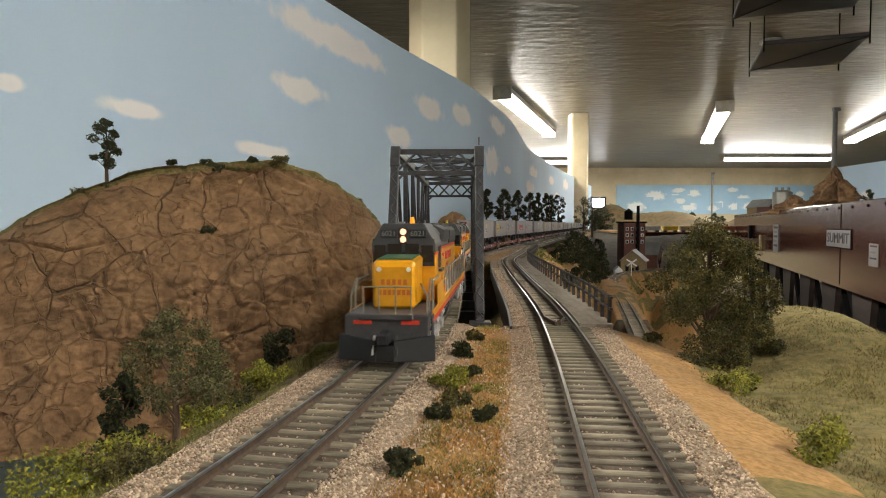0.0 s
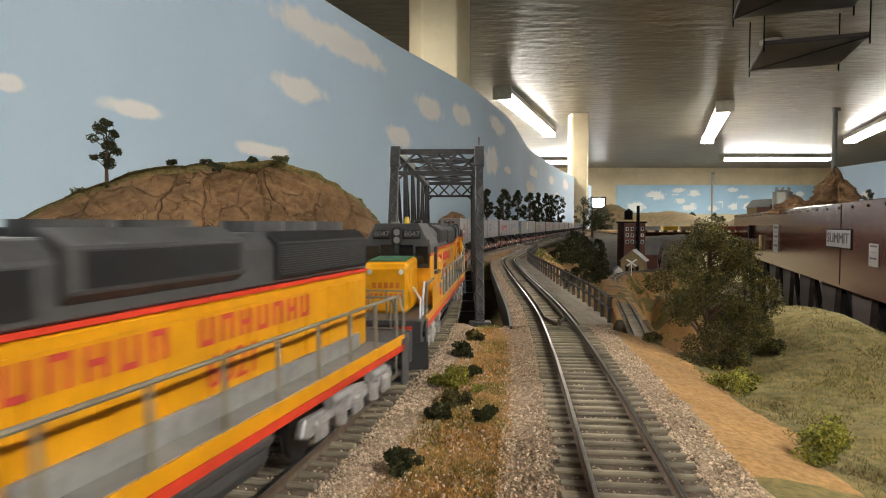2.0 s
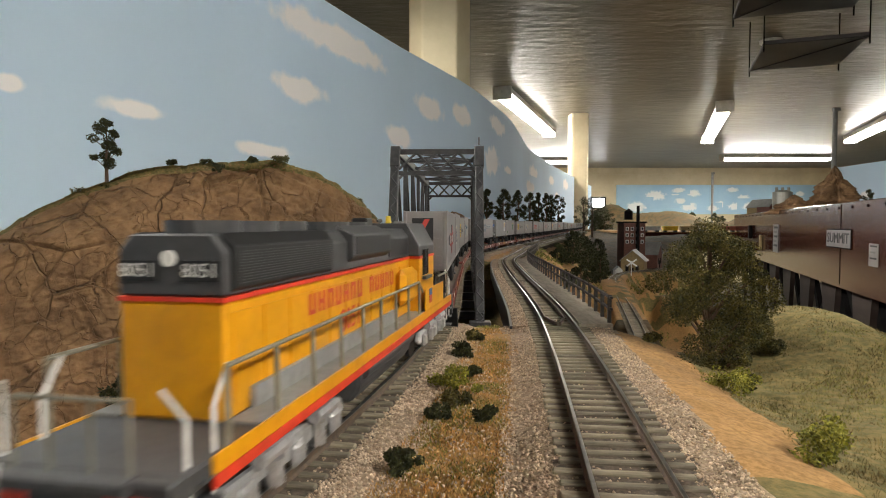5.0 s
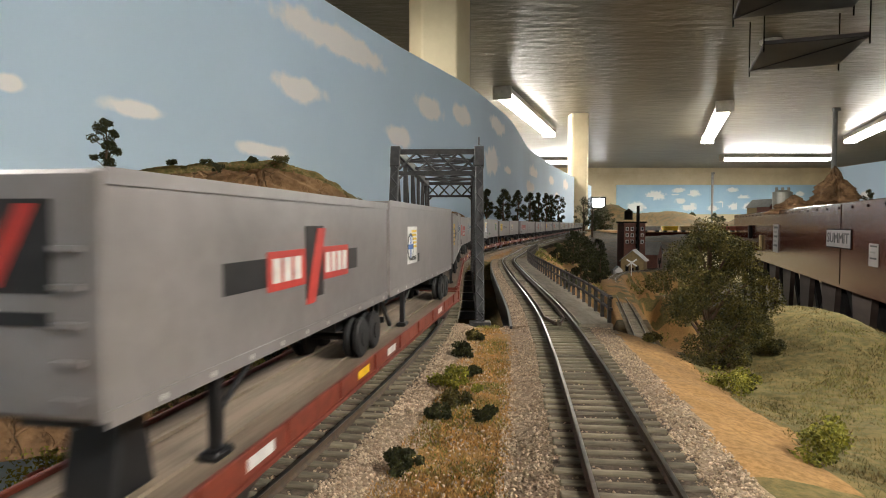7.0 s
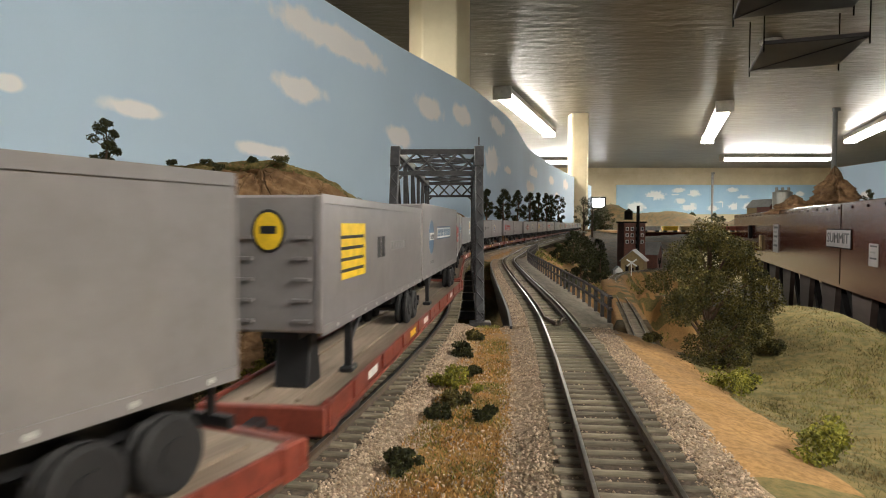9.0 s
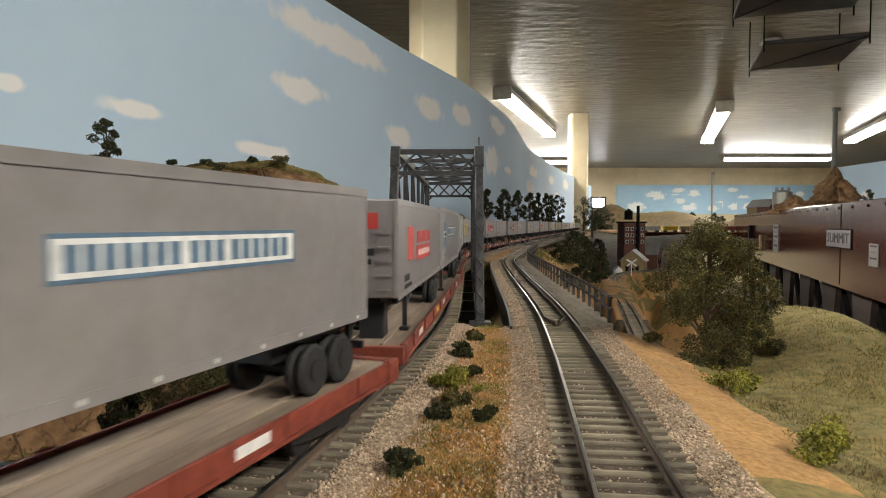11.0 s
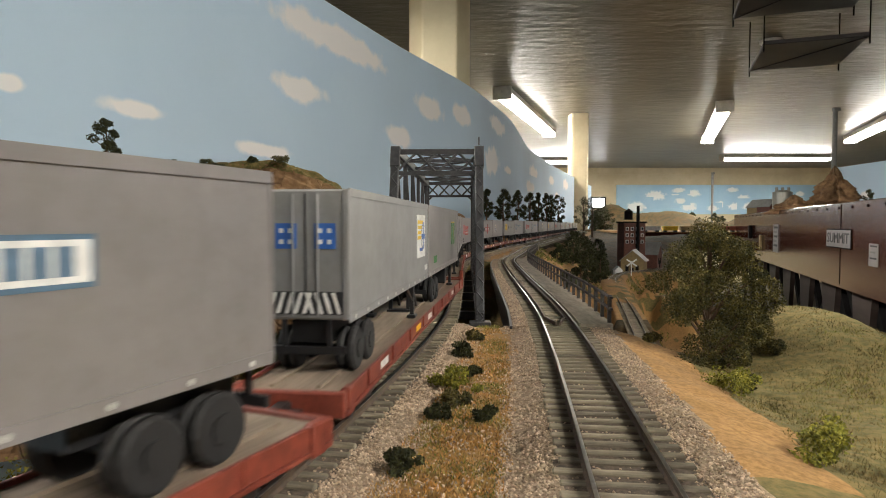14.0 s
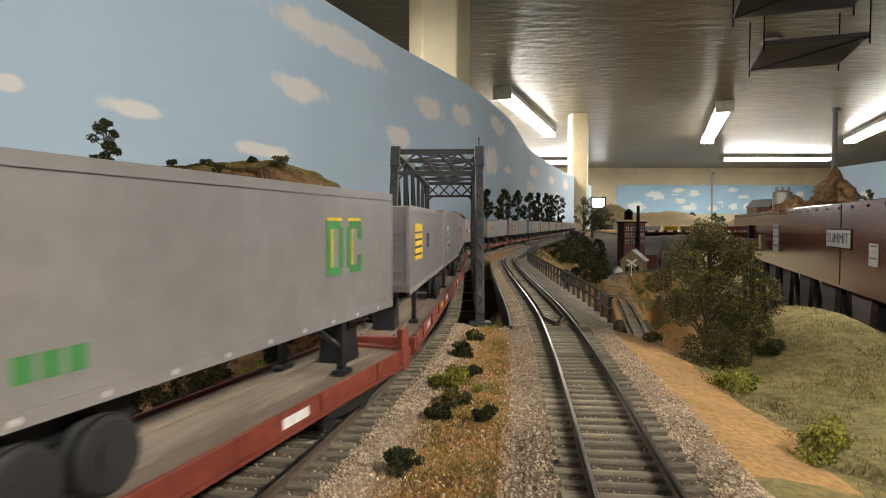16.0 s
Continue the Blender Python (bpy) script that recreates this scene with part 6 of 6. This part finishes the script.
TRAILER_HEIGHT = {"banner": 2.66, "cross": 2.76, "yellow": 2.64, "plain": 2.70, "redpanel": 2.78, "globe": 2.86, "doors": 2.84, "green": 2.84}
TRAILER_TEXT = {
    "banner": "silver trailer with black and red diagonal emblem and banner",
    "cross": "pale trailer with round cross emblem and yellow script panel",
    "yellow": "silver trailer with yellow round badge and striped yellow panel",
    "plain": "plain silver piggyback trailer with small markings",
    "redpanel": "silver trailer with red shield and red banner panel",
    "globe": "silver trailer with blue globe emblem and framed lettering panel",
    "doors": "grey trailer with blue emblems and striped door sill",
    "green": "silver trailer with green and gold block initials",
}


def decorate(t, style, k, L, zb, zt):
    def panel(y0, y1, z0, z1, mat, off=0.0, name="emblem"):
        for s in (-1, 1):
            a, b = s * (1.201 + off), s * (1.212 + off)
            yy0, yy1 = y0, y1
            part(name, Shape(k, 0.792).box(min(a, b), max(a, b), min(yy0, yy1), max(yy0, yy1), zb + z0, zb + z1), mat, t)

    def front(x0, x1, z0, z1, mat, off=0.0):
        part("nose_emblem", Shape(k, 0.792).box(x0, x1, L + 0.005 + off, L + 0.02 + off, zb + z0, zb + z1), mat, t)

    def disc(y, z, r, mat, off=0.0):
        for s in (-1, 1):
            part("emblem", Shape(k, 0.792).rod((s * (1.2 + off), y, zb + z), (s * (1.213 + off), y, zb + z), r, 24), mat, t)

    def slash(y0, y1, z0, z1, w, mat, off):
        for s in (-1, 1):
            part("emblem", Shape(k, 0.792).prism([(y0, zb + z0), (y0 - w, zb + z0), (y1 - w, zb + z1), (y1, zb + z1)], "x", s * 1.215, s * (1.222 + off)), mat, t)

    def blocks(y, z, n, w, h, mat, off=0.0, step=1.35):
        for i in range(n):
            panel(y - i * w * step, y - i * w * step - w, z, z + h, mat, off, "letter_block")

    if style == "banner":
        panel(3.4, -2.9, 1.05, 1.52, INK)
        panel(2.0, -2.2, 0.95, 1.62, INKRED, 0.004)
        panel(0.35, -0.6, 0.65, 2.05, INK, 0.008)
        slash(0.35, -0.25, 0.55, 2.0, 0.45, INKRED, 0.016)
        blocks(1.8, 1.08, 3, 0.33, 0.42, WHITE, 0.010)
        blocks(-0.72, 1.08, 4, 0.27, 0.42, WHITE, 0.010)
        front(-0.45, 0.75, 1.35, 2.35, INK)
        part("nose_emblem", Shape(k, 0.792).prism([(0.35, zb + 1.4), (0.65, zb + 1.4), (0.05, zb + 2.3), (-0.25, zb + 2.3)], "y", L + 0.02, L + 0.04), INKRED, t)
        front(-0.4, 0.5, 1.0, 1.15, INK)
    elif style == "cross":
        M = L - 0.5
        panel(M - 1.9, M - 3.4, 0.75, 2.0, WHITE)
        disc(M - 2.35, 1.32, 0.46, INK, 0.010)
        disc(M - 2.35, 1.32, 0.38, WHITE, 0.014)
        panel(M - 2.27, M - 2.43, 0.95, 1.70, BLUE, 0.018)
        panel(M - 1.98, M - 2.72, 1.24, 1.40, BLUE, 0.018)
        for i in range(5):
            panel(M - 2.5, M - 3.3, 1.28 + i * 0.13, 1.36 + i * 0.13, GOLD, 0.006)
        blocks(M - 2.5, 0.85, 4, 0.14, 0.14, INK, 0.006)
        blocks(M - 3.6, 0.75, 1, 0.2, 0.3, INK)
    elif style == "yellow":
        panel(4.5, 2.5, 0.9, 2.1, GOLD)
        for i in range(4):
            panel(4.55, 2.7, 1.05 + i * 0.24, 1.12 + i * 0.24, INK, 0.006)
        blocks(1.2, 1.2, 2, 0.35, 0.55, INK)
        blocks(-0.5, 1.35, 6, 0.28, 0.22, LGREY)
        part("nose_emblem", Shape(k, 0.792).rod((0.1, L, zb + 1.95), (0.1, L + 0.03, zb + 1.95), 0.42, 24), INK, t)
        part("nose_emblem", Shape(k, 0.792).rod((0.1, L, zb + 1.95), (0.1, L + 0.04, zb + 1.95), 0.36, 24), GOLD, t)
        front(-0.1, 0.3, 1.9, 2.05, INK, 0.03)
    elif style == "redpanel":
        panel(3.9, 2.7, 0.95, 2.0, INKRED)
        blocks(1.9, 1.45, 4, 0.22, 0.4, INKRED, 0.006, 1.15)
        blocks(0.7, 1.45, 6, 0.22, 0.4, INKRED, 0.006, 1.15)
        blocks(-1.0, 1.45, 4, 0.20, 0.4, INKRED, 0.006, 1.15)
        panel(2.0, -2.0, 0.85, 1.35, INKRED)
        blocks(1.5, 1.0, 9, 0.24, 0.2, WHITE, 0.006, 1.5)
        blocks(4.6, 0.35, 4, 0.2, 0.2, INK)
        blocks(4.6, 0.12, 8, 0.14, 0.14, INK)
        front(-0.5, 0.5, 1.95, 2.4, INKRED)
        front(-0.35, 0.4, 1.2, 1.4, INK)
        front(-0.25, 0.3, 0.95, 1.1, INK)
    elif style == "globe":
        disc(3.6, 1.55, 0.70, DULLBLUE)
        panel(4.2, 3.0, 1.42, 1.72, WHITE, 0.014)
        blocks(4.0, 1.47, 5, 0.16, 0.18, INK, 0.018, 1.3)
        panel(1.9, -3.0, 1.40, 1.98, DULLBLUE)
        panel(1.84, -2.94, 1.46, 1.92, WHITE, 0.004)
        blocks(1.7, 1.53, 7, 0.2, 0.32, DULLBLUE, 0.008)
        blocks(-0.3, 1.53, 3, 0.2, 0.32, DULLBLUE, 0.008)
        blocks(-1.2, 1.53, 6, 0.2, 0.32, DULLBLUE, 0.008)
        blocks(4.0, 0.45, 4, 0.2, 0.12, LGREY)
    elif style == "doors":
        for x in (-0.55, 0.55):
            part("door_emblem", Shape(k, 0.792).box(x - 0.30, x + 0.30, -L - 0.025, -L - 0.005, zb + 1.55, zb + 2.1), BLUE, t)
            for dx, dz in ((-0.13, -0.12), (0.13, -0.12), (-0.13, 0.12), (0.13, 0.12)):
                part("door_emblem", Shape(k, 0.792).box(x + dx - 0.06, x + dx + 0.06, -L - 0.035, -L - 0.02, zb + 1.82 + dz - 0.05, zb + 1.82 + dz + 0.05), WHITE, t)
        part("sill_panel", Shape(k, 0.792).box(-1.15, 1.15, -L - 0.03, -L - 0.005, zb + 0.12, zb + 0.62), INK, t)
        for i in range(9):
            x = -1.1 + i * 0.25
            sg = 1 if i > 4 else -1
            part("sill_stripe", Shape(k, 0.792).prism([(x, zb + 0.14), (x + 0.11, zb + 0.14), (x + 0.11 - sg * 0.18, zb + 0.60), (x - sg * 0.18, zb + 0.60)], "y", -L - 0.04, -L - 0.025), WHITE, t)
        panel(L - 0.7, L - 2.6, 0.85, 2.42, WHITE)
        disc(L - 1.22, 1.62, 0.46, LGREY, 0.006)
        disc(L - 1.22, 1.62, 0.42, WHITE, 0.009)
        panel(L - 1.12, L - 1.32, 1.15, 2.15, BLUE, 0.012)
        panel(L - 0.86, L - 1.58, 1.52, 1.72, BLUE, 0.012)
        for i in range(4):
            panel(L - 1.25 - 0.1 * (3 - i), L - 2.45, 1.52 + i * 0.19, 1.65 + i * 0.19, GOLD, 0.005)
        panel(L - 1.3, L - 2.0, 1.08, 1.2, BLUE, 0.005)
        panel(L - 0.2, L - 0.75, 0.3, 0.5, WHITE)
    elif style == "green":
        for y0, bars in ((2.45, ((0, 0.2, 0, 1.15), (0.2, 0.62, 0, 0.17), (0.2, 0.62, 0.98, 1.15), (0.55, 0.74, 0.14, 1.01))),
                         (3.40, ((0, 0.2, 0.12, 1.03), (0.14, 0.70, 0, 0.17), (0.14, 0.70, 0.98, 1.15), (0.54, 0.74, 0.74, 0.98), (0.54, 0.74, 0.17, 0.38)))):
            for a, b, c, d in bars:
                panel(y0 + a, y0 + b, 1.0 + c, 1.0 + d, INKGREEN, 0.002, "letter_block")
            panel(y0 + 0.2, y0 + 0.27, 1.17, 1.98, GOLD, 0.001, "letter_edge")
            panel(y0 + 0.02, y0 + 0.70, 2.151, 2.22, GOLD, 0.001, "letter_edge")
        blocks(-3.4, 0.4, 3, 0.25, 0.3, INKGREEN)
    else:
        blocks(4.5, 1.2, 5, 0.25, 0.3, LGREY)
        blocks(4.5, 0.5, 3, 0.2, 0.2, INK)


SPEED, SLOWING = 0.1227, -0.00405
LOCO_PITCH = 0.2399
CAR_PITCH = 0.3081
FRONT0 = q_at(MAIN, 0.211) + 0.0061


def travelled(t):
    """Metres that the train has run since the start; it slows slightly."""
    return SPEED * t - SLOWING * t * (16 - t) / 16


def ride(ob, back, wheelbase, flip=False, lift=0.0, along_car=0.0):
    """Keys a vehicle whose carrying car trails the train's front by back metres; a load sits along_car behind its middle."""
    rows = []
    for i in range(49):
        t = 16.0 * i / 48
        q = FRONT0 - travelled(t) + back
        a, _ = along(MAIN, max(q - wheelbase / 2, 0.01))
        b, _ = along(MAIN, max(q + wheelbase / 2, 0.02))
        if q - wheelbase / 2 < 0.02:
            d0 = along(MAIN, 0.03)[1]
            a = along(MAIN, 0.03)[0] + d0 * (q - wheelbase / 2 - 0.03)
            b = a + d0 * wheelbase
        d = (a - b).normalized()
        c = (a + b) / 2 - d * along_car
        if flip:
            d = -d
        rows.append((t, Matrix.Translation((c.x, c.y, lift)) @ Matrix.Rotation(math.atan2(d.y, d.x) - math.pi / 2, 4, "Z")))
    walk(ob, rows)


train = []
for n, (number, first) in enumerate((("6021", True), ("8047", True), ("8051", False))):
    train.append((build_loco(number, first), LOCO_PITCH * (n + 0.5), 12.2 * HO, not first, 0.0, 0.0))

flat_protos = {1: build_flat((11.0, -0.4)), 0: build_flat((0.9, -11.0))}
fresh = {1, 0}
SHORT, LONG = 5.80, 5.98
trailers = {s: build_trailer(TRAILG if s == "doors" else TRAILW, s, SHORT if s in ("banner", "yellow", "redpanel", "doors") else LONG) for s in TRAILER_TEXT}
CONSIST = [("banner", 1, "cross", 1), ("yellow", 1, "globe", 1), ("redpanel", 1, "globe", 1), ("doors", 0, "green", 0), ("yellow", 1, "cross", 1), ("redpanel", 1, "plain", 1)]
used = set()
for c in range(17):
    back = LOCO_PITCH * 3 + -0.0035 + CAR_PITCH * (c + 0.5)
    way = CONSIST[c % 6][1]
    flat = flat_protos[way] if way in fresh else copy_thing(flat_protos[way], Matrix())
    fresh.discard(way)
    train.append((flat, back, 20.2 * HO, False, 0.0, 0.0))
    s1, f1, s2, f2 = CONSIST[c % 6]
    for s, f, off in ((s1, f1, -6.37 if f1 else -5.77), (s2, f2, 5.67 if f2 else 6.25)):
        ob = trailers[s] if s not in used else copy_thing(trailers[s], Matrix())
        used.add(s)
        train.append((ob, back, 20.2 * HO, not f, 1.06 * HO, off * HO))


def roll(ob, radius, every, flip):
    """Turns a wheelset with the ground that its vehicle covers."""
    place = ob.location.copy()
    rows = []
    for i in range(0, 481, every):
        turn = -travelled(i / 30) / radius * (-1 if flip else 1)
        rows.append((i / 30, Matrix.Translation(place) @ Matrix.Rotation(turn, 4, "X")))
    walk(ob, rows)


def motions():
    for n, (ob, back, base, flip, lift, off) in enumerate(train):
        ride(ob, back, base, flip, lift, off)
        if n < 13:
            for child in ob.children:
                if child.name.startswith("wheelset"):
                    roll(child, 0.5 * HO if n < 3 else 0.4 * HO, 2 if n < 3 else 1, flip)


motions()
